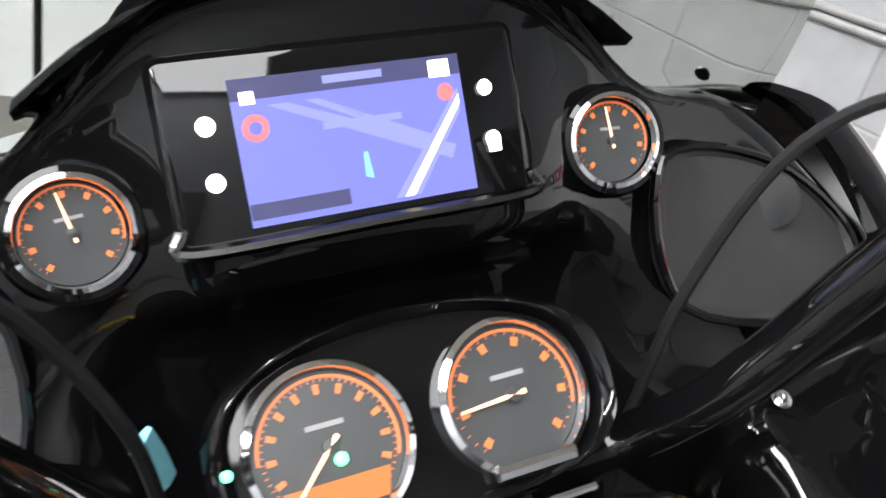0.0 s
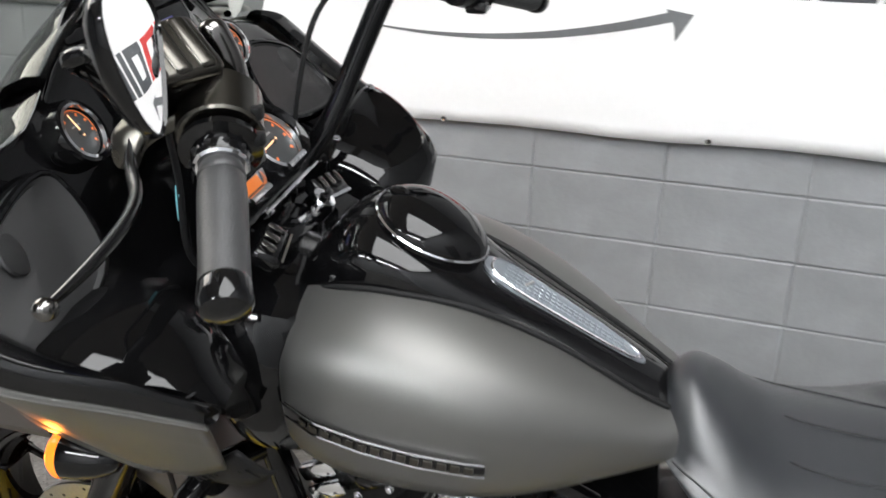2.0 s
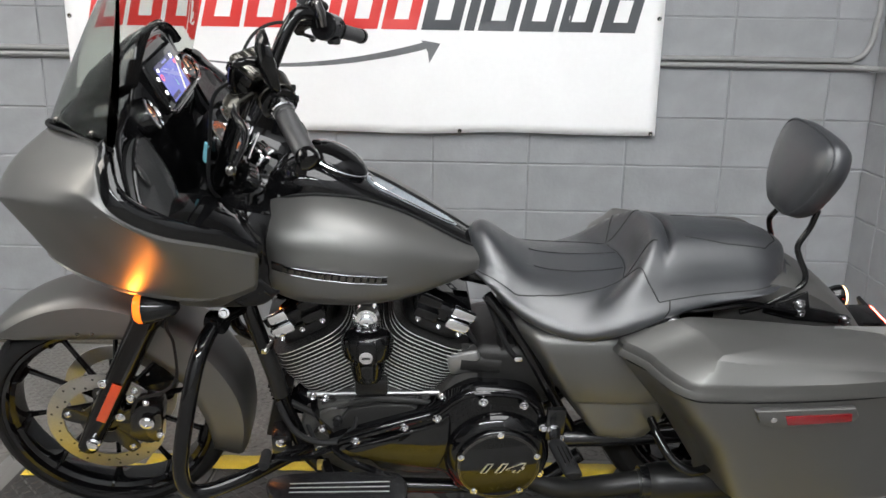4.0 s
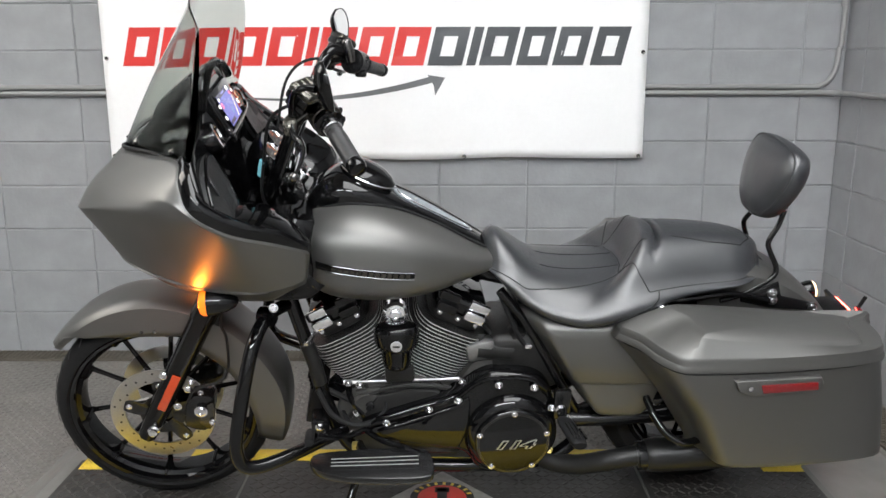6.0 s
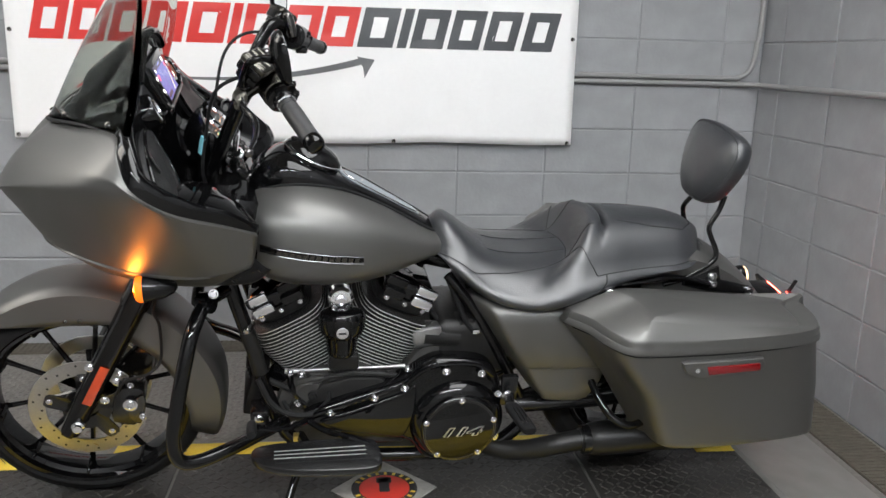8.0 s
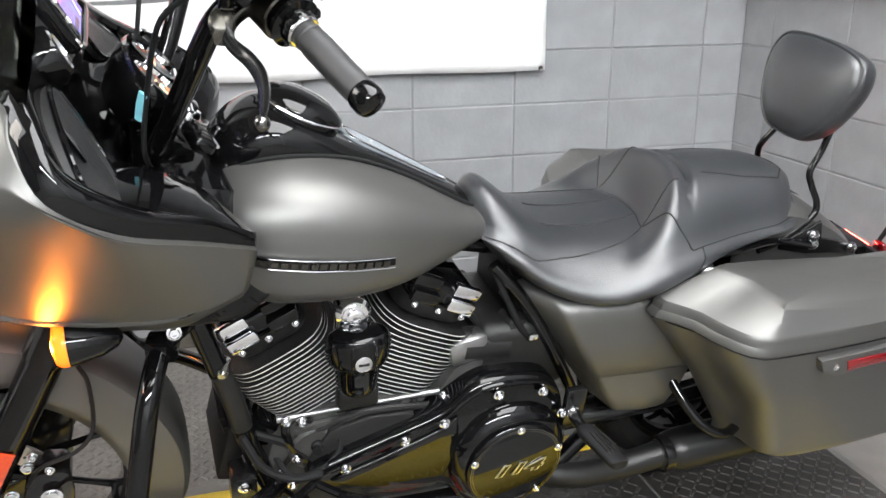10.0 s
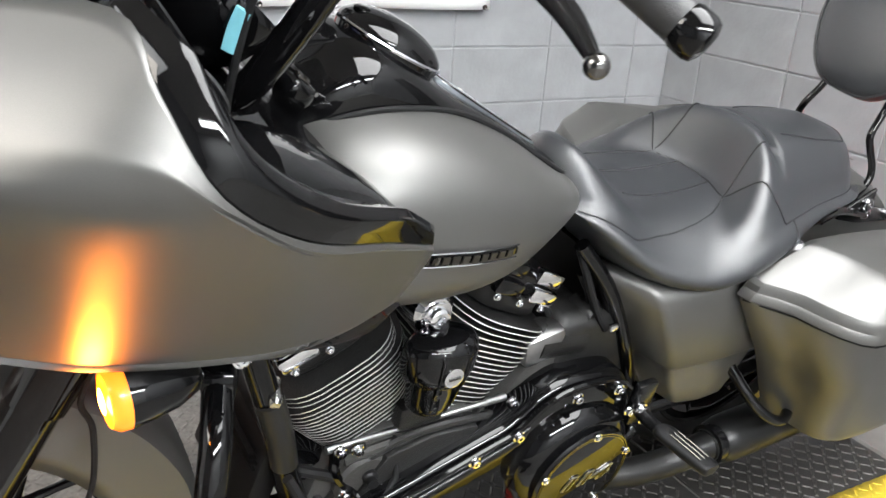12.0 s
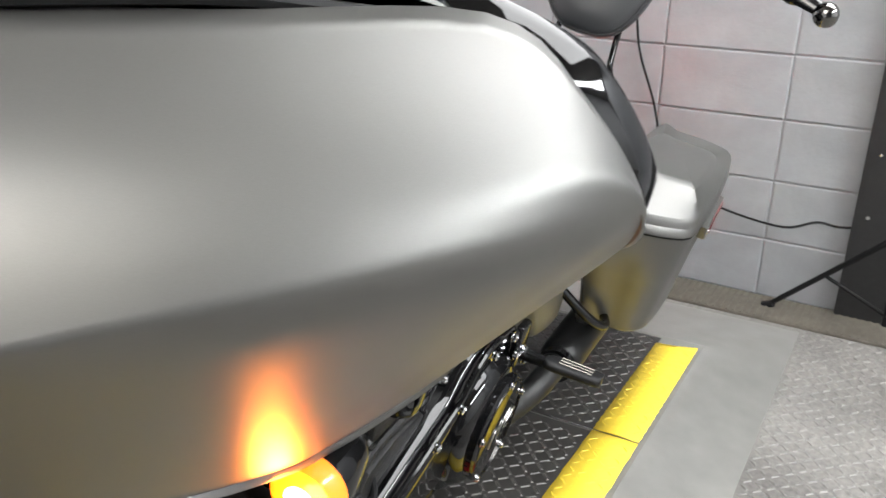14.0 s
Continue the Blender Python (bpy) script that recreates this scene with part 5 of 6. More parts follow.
side_cover(1)


# ---- saddlebags
def saddlebag(s):
    yi, yo = .205, .412

    def ring(pts):
        return [(x, s * y, z) for x, y, z in pts]

    rim = [(1.325, yi), (1.335, .30), (1.39, .400), (1.48, yo + .006), (1.70, yo + .010), (1.90, yo - .005), (1.950, .35), (1.955, .26), (1.94, yi)]
    foot = [(1.545, yi + .02), (1.547, .30), (1.572, .362), (1.64, .384), (1.82, .392), (2.00, .380), (2.032, .33), (2.036, .27), (2.026, yi + .02)]
    mid = [(a[0] * .45 + b[0] * .55, a[1] * .55 + b[1] * .45) for a, b in zip(rim, foot)]
    secs = [[(x, s * y, z) for (x, y) in ps] for ps, z in ((foot, .306), (foot, .318), (mid, .48), (rim, .632), (rim, .645))]

    def slope_rear(sec):
        return [(x, y, z + .018 * max(0, (x - 1.6) / .35)) for x, y, z in sec]

    rows = [spline(slope_rear(q), 4, True) for q in secs]
    shr = [[Vector((p.x * .985 + 1.77 * .015, p.y * .97, p.z - .012)) for p in rows[0]]]
    body = part("saddlebag", skin(B(), shr + rows), GREY, bike, "hard grey saddlebag", angle=55)
    # lid
    k_ = lambda ps, f, cx, cy: [(cx + (x - cx) * f, cy + (y - cy) * f) for x, y in ps]
    ridge = [(1.428, yi + .012), (1.436, .30), (1.452, .372), (1.474, .389), (1.68, .390), (1.86, .376), (1.898, .345), (1.904, .27), (1.892, yi + .012)]
    top = [(1.440, yi + .018), (1.447, .296), (1.464, .364), (1.484, .379), (1.68, .380), (1.852, .366), (1.886, .338), (1.892, .27), (1.880, yi + .018)]
    secs = [(rim, .640), (k_(rim, 1.032, 1.65, .30), .6425), (k_(rim, 1.031, 1.65, .30), .646), (k_(rim, 1.014, 1.65, .30), .658), (k_(rim, 1.008, 1.65, .30), .660), (k_(rim, 1.002, 1.65, .30), .672), (k_(rim, .985, 1.65, .3), .680), (ridge, .726), (top, .732)]
    rows = []
    for ps, z in secs:
        pts = spline([(x, s * y, z - (.046 * max(0, (x - 1.45) / .45) if z > .7 else 0) + (.012 * max(0, (x - 1.6) / .35) if z < .7 else 0)) for x, y in ps], 4, True)
        rows.append(pts)
    blend = lambda a, b, f: [p.lerp(q, f) for p, q in zip(a, b)]
    rows = rows[:-2] + [blend(rows[-3], rows[-2], f) for f in (.06, .5, .95)] + rows[-2:]
    rim_row = rows[-1]
    c = sum(rim_row, Vector()) / len(rim_row)
    for k, h in ((.97, .0012), (.6, .008), (.02, .010)):
        rows.append([c + (p - c) * k + Vector((0, 0, h)) for p in rim_row])
    lid = part("lid", skin(B(), rows), GREY, body, "grey saddlebag lid with stepped rim", angle=24)
    part("lid_seal", tube(B(), [p + Vector((0, 0, -.004)) for p in spline([(x, s * (y + .001), .640 + .018 * max(0, (x - 1.6) / .35)) for x, y in rim], 3, True)], .0018, 6, 1, True), PLASTIC, lid)
    # bag mount knob at the inner front corner
    part("mount_knob", lathe(B(), [(.010, -.040), (.010, -.012), (.022, -.010), (.024, -.004), (.024, .006), (.020, .010), (.008, .011), (.001, .011)], (1.405, s * .196, .704), (-.35, s * .25, .9), 24), CHROME, body, "polished round mount knob")
    # latch with red reflector
    bm = slab(B(), [(1.536, .622), (1.760, .628), (1.772, .606), (1.764, .590), (1.590, .574), (1.552, .590)], s * (yo - .01), s * (yo + .022), .005, 1)
    latch = part("latch", bm, GREY, body, "grey latch with red reflector")
    bm = slab(B(), [(1.604, .6100), (1.752, .6150), (1.758, .5930), (1.614, .5850)], s * (yo + .018), s * (yo + .0245), .002)
    part("red_reflector", bm, REDLENS, latch, "red reflector bar")
    bm = B()
    bolt(bm, (1.580, s * (yo + .021), .600), (0, s, 0), .007, .003)
    part("lock", bm, CHROME, latch)
    # guard rail below
    if s > 0:
        for ob in [body] + list(body.children_recursive):
            for vert in ob.data.vertices:
                vert.co.x = 1.36 + (vert.co.x - 1.40) * .84
    part("bag_guard", tube(B(), [(1.40, s * .20, .42), (1.415, s * .245, .385), (1.445, s * .285, .350), (1.50, s * .300, .330), (1.60, s * .25, .330)], .0115, 10, 5), BLACK, body)


saddlebag(-1)
saddlebag(1)


# ---- rear fender, tail, backrest
def tail():
    rings = []
    for i in range(25):
        th = radians(100 - i * 100 / 24)
        R, ro = WHEEL_R, .470
        prof = []
        for k in range(13):
            t = -1 + k / 6
            a = abs(t)
            q = min(1, a / .6)
            r = ro - .05 * (1 - math.sqrt(max(0, 1 - q ** 2.4))) if a <= .6 else ro - .05 - .10 * (a - .6) / .4
            y = .130 * (1 - (1 - q) ** 1.6)
            prof.append((1.60 + r * math.cos(th) * .97, (-1 if t < 0 else 1) * y, R + r * math.sin(th) * 1.0))
        rings.append(prof)
    f = part("rear_fender", skin(B(), rings, False, False), GREY, bike, "satin grey rear fender", thick=.003)
    for s in (-1, 1):
        lamp = part("rear_signal", lathe(B(), [(.008, -.05), (.024, -.036), (.032, -.01), (.032, .004)], (2.03, s * .155, .560), (1, 0, .1), 22), BLACK, bike, "black bullet rear signal, lit")
        part("lens", lathe(B(), [(.031, .002), (.028, .012), (.012, .018), (.001, .019)], (2.03, s * .155, .560), (1, 0, .1), 22), WHITELIT, lamp)
        part("stalk", tube(B(), [(1.99, s * .155, .560), (1.975, s * .06, .562), (1.93, s * .05, .562)], .010, 8, 1), BLACK, lamp)
    tl = part("tail_lamp", rbox(B(), (2.0, 0, .575), (.10, .10, .05), .012), BLACK, f, "red tail lamp, lit")
    part("lens", rbox(B(), (2.05, 0, .575), (.014, .09, .042), .006), REDLIT, tl)
    pl = part("plate_holder", rbox(B(), (2.068, 0, .545), (.012, .18, .12), .004, Matrix.Rotation(radians(-28), 4, "Y")), PLASTIC, f)
    part("reflector", rbox(B(), (2.075, -.06, .59), (.012, .03, .05), .004, Matrix.Rotation(radians(-28), 4, "Y")), REDLENS, pl)
    part("bracket_bar", tube(B(), [(2.055, -.05, .57), (2.085, -.05, .645)], .006, 6, 1), PLASTIC, pl)


tail()


def backrest():
    c = Vector((1.748, 0, 1.010))
    n = Vector((-.97, 0, .24)).normalized()
    v = Vector((.24, 0, .97))
    u = Vector((0, 1, 0))
    out = [(-.055, -.106), (0, -.113), (.055, -.106), (.098, -.066), (.128, .005), (.130, .060), (.100, .096), (0, .106), (-.100, .096), (-.130, .060), (-.128, .005), (-.098, -.066)]
    ring = spline([(a, b, 0) for a, b in out], 4, True)
    rings = [[c + u * p.x * k + v * p.y * k + n * h for p in ring] for k, h in ((.02, -.040), (.6, -.040), (.84, -.036), (.96, -.024), (1.0, -.008), (1.0, .010), (.975, .020), (.955, .0215), (.93, .028), (.85, .036), (.5, .046), (.02, .048))]
    pad = part("backrest", skin(B(), rings), LEATHER, bike, "black leather passenger backrest pad", angle=80)
    part("piping", tube(B(), [c + u * p.x * .985 + v * p.y * .965 + n * .0225 for p in ring], .003, 6, 1, True), LEATHER, pad)
    part("seam", tube(B(), [c + u * a + v * b + n * h for a, b, h in ((-.116, .018, .0275), (-.085, -.022, .037), (-.04, -.046, .0435), (0, -.052, .0445), (.04, -.046, .0435), (.085, -.022, .037), (.116, .018, .0275))], .0016, 5, 5), THREAD, pad)
    for s in (-1, 1):
        rod = part("backrest_rod", tube(B(), [(1.768, s * .072, .935), (1.758, s * .074, .89), (1.735, s * .082, .845), (1.742, s * .092, .815), (1.760, s * .105, .775), (1.745, s * .115, .745), (1.66, s * .130, .705), (1.60, s * .135, .69)], .0075, 10, 5), BLACK, bike, "black steel backrest rod")
        part("side_plate", slab(B(), [(1.66, .70), (1.76, .745), (1.775, .70), (1.88, .675), (1.885, .650), (1.74, .665), (1.66, .685)], s * .128, s * .136, .002), SATIN, rod)
        for x, z in ((1.745, .712), (1.75, .690), (1.872, .664)):
            bm = B()
            bolt(bm, (x, s * .137, z), (0, s, 0), .011, .010)
            part("docking_bolt", bm, CHROME, rod)
        part("fender_rail", tube(B(), [(1.42, s * .155, .70), (1.52, s * .16, .715), (1.62, s * .15, .72), (1.74, s * .14, .69)], .008, 8, 5), BLACK, rod)
        part("rail_cap", lathe(B(), [(.02, -.02), (.022, .0), (.02, .02), (.012, .026)], (1.41, s * .20, .705), (-.2, s, 0), 18), CHROME, rod)


backrest()


# ---- engine
CRANK = Vector((.705, 0, .30))


def cylinder(lean, name):
    """A finned cylinder: plates square to the bore, with machined rims."""
    ax = Vector((math.sin(radians(lean)), 0, math.cos(radians(lean))))
    cr = Vector((ax.z, 0, -ax.x))
    u = Vector((0, 1, 0))
    at = lambda a, b, h: CRANK + ax * h + cr * a + u * b

    def oval(w, d, h, n=36, p=.55):
        out = []
        for k in range(n):
            g = 2 * math.pi * k / n
            c, s = math.cos(g), math.sin(g)
            out.append(at(w * (abs(c) ** p) * (1 if c > 0 else -1), d * (abs(s) ** p) * (1 if s > 0 else -1), h))
        return out

    cyl = part(name, skin(B(), [oval(.055, .062, .10, p=.9), oval(.055, .062, .36, p=.9)]), WRINKLE, bike, "black finned cylinder with machined fin rims")
    for k in range(19):
        h = .148 + k * .0108
        f = k / 18
        w, d = .084 + .034 * min(1, f * 1.5) - (.010 if k > 15 else 0), .120 + .022 * min(1, f * 1.3)
        bm = B()
        skin(bm, [oval(w - .006, d - .006, h - .0010), oval(w, d, h), oval(w, d, h + .0022), oval(w - .006, d - .006, h + .0032)])
        bm.normal_update()
        for fc in bm.faces:
            fc.material_index = 1 if len(fc.verts) == 4 and abs(fc.normal.dot(ax)) < .35 and abs(fc.calc_center_median().y) > .02 else 0
        part("fin", bm, [WRINKLE, FINRIM], cyl, angle=30)
    # head and rocker box
    part("cylinder_head", skin(B(), [oval(.078, .108, .350, p=.5), oval(.080, .112, .357, p=.5), oval(.078, .11, .382, p=.5)]), WRINKLE, cyl)
    m = Matrix(((cr.x, 0, ax.x, CRANK.x + ax.x * .405), (0, 1, 0, 0), (cr.z, 0, ax.z, CRANK.z + ax.z * .405), (0, 0, 0, 1)))
    rb = rbox(B(), (0, 0, 0), (.15, .215, .05), .014, None, 3)
    bmesh.ops.transform(rb, matrix=m, verts=rb.verts)
    part("rocker_box", rb, BLACK, cyl)
    for s in (-1, 1):
        for dx, dz in ((-.042, -.010), (.042, -.010), (-.046, .020), (.046, .020)):
            q = rbox(B(), (dx, s * (.1125 - .010 * (dz > 0)), dz), (.060, .018, .027), .005)
            bmesh.ops.transform(q, matrix=m, verts=q.verts)
            part("rocker_facet", q, CHROME if dx * lean > 0 else BLACK, cyl)
        for dx in (-.055, .0, .055):
            bm = B()
            bolt(bm, m @ Vector((dx, s * .115, -.030)), (0, s, 0), .005, .006)
            part("head_bolt", bm, CHROME, cyl)
    return cyl


cylinder(-27, "front_cylinder")
cylinder(25, "rear_cylinder")


def engine():
    case = part("crankcase", slab(B(), [(.52, .30), (.56, .21), (.80, .17), (1.10, .17), (1.14, .30), (1.12, .44), (1.02, .56), (.90, .50), (.86, .43), (.80, .45), (.70, .47), (.60, .45), (.53, .40)], -.135, .15, .014, 2), CASE, bike, "dusty dark grey cast crankcase")
    part("oil_filter", lathe(B(), [(.02, -.05), (.036, -.045), (.038, .03), (.03, .042), (.001, .044)], (.53, -.07, .40), (-.3, -.8, .1), 24), BLACK, case)
    part("cam_plate", slab(B(), [(.60, .30), (.64, .42), (.80, .43), (.85, .37), (.80, .30)], -.158, -.13, .006, 2), WRINKLE, case)
    for x0, z0, x1, z1 in ((.60, .445, .66, .33), (.68, .455, .70, .345), (.76, .455, .745, .36), (.82, .445, .80, .39)):
        part("case_rib", tube(B(), [(x0, -.134, z0), (x1, -.146, z1)], .007, 8, 1), WRINKLE, case)
    part("case_flange", tube(B(), [(.555, -.135, .335), (.60, -.142, .405), (.68, -.145, .442), (.78, -.145, .440), (.85, -.14, .425)], .008, 8, 4), WRINKLE, case)
    part("sensor_plug", lathe(B(), [(.013, 0), (.013, .02), (.009, .024), (.009, .034), (.001, .035)], (.618, -.14, .385), (-.2, -1, .1), 14), PLASTIC, case)
    part("oil_line", tube(B(), [(.53, -.12, .36), (.56, -.17, .335), (.61, -.18, .345), (.655, -.165, .37), (.66, -.15, .405)], .006, 8, 5), RUBBER, case)
    part("wiring_loom", tube(B(), [(.47, -.16, .45), (.505, -.185, .385), (.56, -.195, .352), (.615, -.195, .35)], .008, 8, 5), RUBBER, case)
    part("brass_fitting", rbox(B(), (.575, -.19, .272), (.03, .02, .022), .004), DISCGOLD, case)
    for x, z in ((.555, .462), (.585, .455), (.64, .357), (.575, .36), (.60, .31), (.565, .29), (.875, .455), (.545, .33)):
        bm = B()
        bolt(bm, (x, -.150, z), (0, -1, 0), .008, .012)
        part("case_bolt", bm, CHROME, case)
    part("lifter_cover", rbox(B(), (.70, -.12, .475), (.085, .05, .05), .01), WRINKLE, case)
    part("breather_box", rbox(B(), (.93, -.12, .545), (.085, .045, .06), .012, Matrix.Rotation(radians(-12), 4, "Y")), CASTALU, case)
    part("gearbox", rbox(B(), (1.06, -.02, .50), (.22, .24, .18), .03, None, 3), WRINKLE, case)
    part("starter", tube(B(), [(.92, -.11, .545), (1.02, -.11, .535)], .036, 18, 1), WRINKLE, case)
    part("clutch_cover", lathe(B(), [(.030, -.02), (.032, .015), (.022, .03), (.001, .032)], (1.035, -.10, .57), (.2, -1, .1), 24), WRINKLE, case)
    # primary cover
    outl = [(.592, .350), (.69, .390), (.80, .425), (.862, .447), (.912, .490), (.968, .510), (1.07, .500), (1.12, .462), (1.146, .39), (1.152, .28), (1.115, .185), (1.03, .150), (.93, .175), (.885, .235), (.80, .262), (.69, .282), (.615, .300)]
    prim = part("primary_cover", slab(B(), outl, -.205, -.12, .022, 3, 4), BLACK, bike, "gloss black primary cover")
    part("primary_panel", slab(B(), [(.632, .333), (.70, .358), (.80, .392), (.865, .418), (.893, .440), (.898, .36), (.878, .285), (.855, .262), (.78, .278), (.70, .294)], -.213, -.19, .009, 2, 3), BLACK, prim)
    part("primary_ridge", tube(B(), [(.612, .0 - .207, .352), (.70, -.212, .386), (.80, -.212, .420), (.86, -.212, .441), (.91, -.212, .484), (.965, -.212, .503), (1.06, -.212, .495), (1.112, -.212, .458)], .006, 8, 5), BLACK, prim)
    part("primary_swell", lathe(B(), [(.138, -.03), (.134, .006), (.122, .022), (.108, .030), (.10, .031)], (1.018, -.205, .307), (0, -1, 0), 56), BLACK, prim)
    derby = part("derby_cover", lathe(B(), [(.108, 0), (.108, .012), (.104, .017), (.098, .0185), (.001, .0185)], (1.018, -.234, .307), (0, -1, 0), 56), BLACK, prim, "round gloss black derby cover with number")
    part("derby_ring", lathe(B(), [(.1035, .016), (.1035, .0195), (.1015, .0195), (.1015, .016)], (1.018, -.234, .307), (0, -1, 0), 56, True), DARKCHROME, derby)
    part("derby_ring", lathe(B(), [(.0985, .016), (.0985, .0195), (.0970, .0195), (.0970, .016)], (1.018, -.234, .307), (0, -1, 0), 56, True), DARKCHROME, derby)
    for k in range(5):
        a = radians(90 + 72 * k)
        bm = B()
        bolt(bm, (1.018 + .1005 * math.cos(a), -.252, .307 + .1005 * math.sin(a)), (0, -1, 0), .0065, .006)
        part("derby_bolt", bm, CHROME, derby)
    font = bpy.data.curves.new("number", "FONT")
    font.body, font.size, font.extrude, font.align_x, font.align_y, font.shear = "114", .062, .0012, "CENTER", "CENTER", .30
    for swell, lift, mat, title in ((.0036, .0, ALU, "engine_number"), (.0004, .0009, BLACK, "number_inlay")):
        font.offset = swell
        tmp = bpy.data.objects.new("number", font)
        scene.collection.objects.link(tmp)
        me = bpy.data.meshes.new_from_object(tmp.evaluated_get(bpy.context.evaluated_depsgraph_get()))
        bpy.data.objects.remove(tmp)
        me.transform(Matrix.Translation((1.018, -.2545 - lift, .302)) @ Matrix.Rotation(radians(90), 4, "X") @ Matrix.Diagonal((1.2, .60, 1, 1)))
        me.materials.append(mat)
        num = new(title, me)
        num.parent = derby
        num["label"] = "silver outlined engine number" if mat == ALU else "black inlay of the engine number"
    for x, z in ((.975, .482), (1.076, .470), (.862, .434), (.78, .407), (.66, .365), (1.13, .40), (1.132, .25)):
        bm = B()
        bolt(bm, (x, -.2145, z), (0, -1, 0), .0085, .010)
        part("cover_bolt", bm, CHROME, prim)
    for ob in [prim] + list(prim.children_recursive):
        ob.data.transform(Matrix.Translation((0, .015, -.008)))
    part("chain_cover", slab(B(), [(.70, .285), (.86, .265), (.87, .205), (.72, .225)], -.16, -.12, .008, 2), SATIN, prim)
    # horn between the cylinders
    def ringxy(w, d, z, x=.692, y=-.155):
        return [(x + w * math.cos(2 * math.pi * k / 20), y + d * (math.sin(2 * math.pi * k / 20) if math.sin(2 * math.pi * k / 20) < 0 else .6 * math.sin(2 * math.pi * k / 20)), z) for k in range(20)]
    horn = part("horn_cover", loft(B(), [ringxy(.032, .028, .518), ringxy(.039, .036, .526), ringxy(.045, .040, .578), ringxy(.049, .043, .584), ringxy(.060, .048, .594), ringxy(.063, .049, .630), ringxy(.054, .044, .650), ringxy(.036, .034, .658)], 4, 1), BLACK, bike, "gloss black horn cover")
    for dx in (-.021, .021):
        part("horn_ridge", tube(B(), [(.692 + dx * .75, -.186, .656), (.692 + dx, -.199, .640), (.692 + dx, -.201, .600), (.692 + dx * .9, -.195, .574), (.692 + dx * .8, -.190, .545), (.692 + dx * .7, -.184, .524)], .0028, 7, 4), BLACK, horn)
    for pts in ([(.665, -.137, .448), (.672, -.142, .40), (.662, -.140, .345)], [(.575, -.137, .42), (.64, -.141, .432), (.72, -.138, .425)], [(.80, -.137, .442), (.79, -.141, .41), (.81, -.138, .38)]):
        part("case_rib", tube(B(), pts, .009, 8, 5), CASE, case)
    part("case_boss", lathe(B(), [(.052, -.004), (.052, .010), (.046, .016), (.012, .018), (.001, .018)], (.612, -.135, .372), (0, -1, 0), 28), CASE, case)
    part("horn_disc", lathe(B(), [(.016, 0), (.016, .004), (.013, .005), (.001, .005)], (.690, -.202, .610), (0, -1, .1), 24), CHROME, horn)
    part("horn_disc_bar", rbox(B(), (.690, -.2075, .6105), (.02, .002, .005), .0008), SATIN, horn)
    part("horn_mount", lathe(B(), [(.034, -.02), (.034, .012), (.026, .02), (.001, .022)], (.690, -.115, .668), (0, -1, .15), 26), CHROME, horn)
    bm = B()
    bolt(bm, (.690, -.136, .670), (0, -1, .15), .017, .014)
    part("horn_nut", bm, CHROME, horn)
    # shift linkage
    link = part("shift_rod", tube(B(), [(.565, -.138, .457), (.845, -.138, .456)], .0045, 10, 1), CASTALU, bike, "bright shift rod")
    for x in (.56, .85):
        part("rod_end", tube(B(), [(x - .02, -.138, .4565), (x + .02, -.138, .4565)], .0065, 10, 1), CASTALU, link)
    part("shift_arm", tube(B(), [(.555, -.138, .457), (.56, -.142, .40), (.60, -.15, .345)], .009, 8, 3), BLACK, link)
    lev = part("shift_lever", tube(B(), [(.60, -.20, .335), (.65, -.235, .322), (.70, -.27, .328), (.765, -.30, .318), (.775, -.30, .295)], .0085, 8, 5), BLACK, bike, "gloss black heel and toe shift lever")
    for p in ((.775, -.30, .285), (.455, -.31, .40)):
        part("toe_peg", lathe(B(), [(.011, -.028), (.013, -.02), (.013, .02), (.011, .028)], p, (0, -1, .1), 14), RUBBER, lev)
    part("front_lever", tube(B(), [(.60, -.20, .335), (.54, -.25, .35), (.47, -.29, .39)], .0085, 8, 4), BLACK, lev)
    # air cleaner on the far side, dark
    part("air_cleaner", rbox(B(), (.69, .20, .60), (.20, .10, .18), .03), BLACK, bike)
    # plumbing and wiring
    for pts, r in (([(.50, -.10, .55), (.47, -.12, .45), (.55, -.14, .40), (.62, -.14, .36)], .009), ([(.93, -.09, .62), (.99, -.10, .55), (1.03, -.11, .60), (1.0, -.10, .66)], .007),
                   ([(.98, -.10, .71), (1.03, -.13, .60), (1.06, -.14, .555)], .007), ([(1.0, -.10, .70), (1.05, -.12, .62), (1.10, -.13, .52)], .006), ([(.56, -.12, .36), (.62, -.165, .33), (.68, -.17, .335)], .008)):
        part("hose", tube(B(), pts, r, 8, 5), RUBBER, case)
    part("cable_clip", rbox(B(), (1.06, -.155, .57), (.02, .01, .014), .003), CHROME, case)
    part("spark_plug_cap", lathe(B(), [(.012, 0), (.011, .03), (.007, .04)], (.455, -.115, .60), (-.3, -1, -.2), 12), ALU, case)


engine()


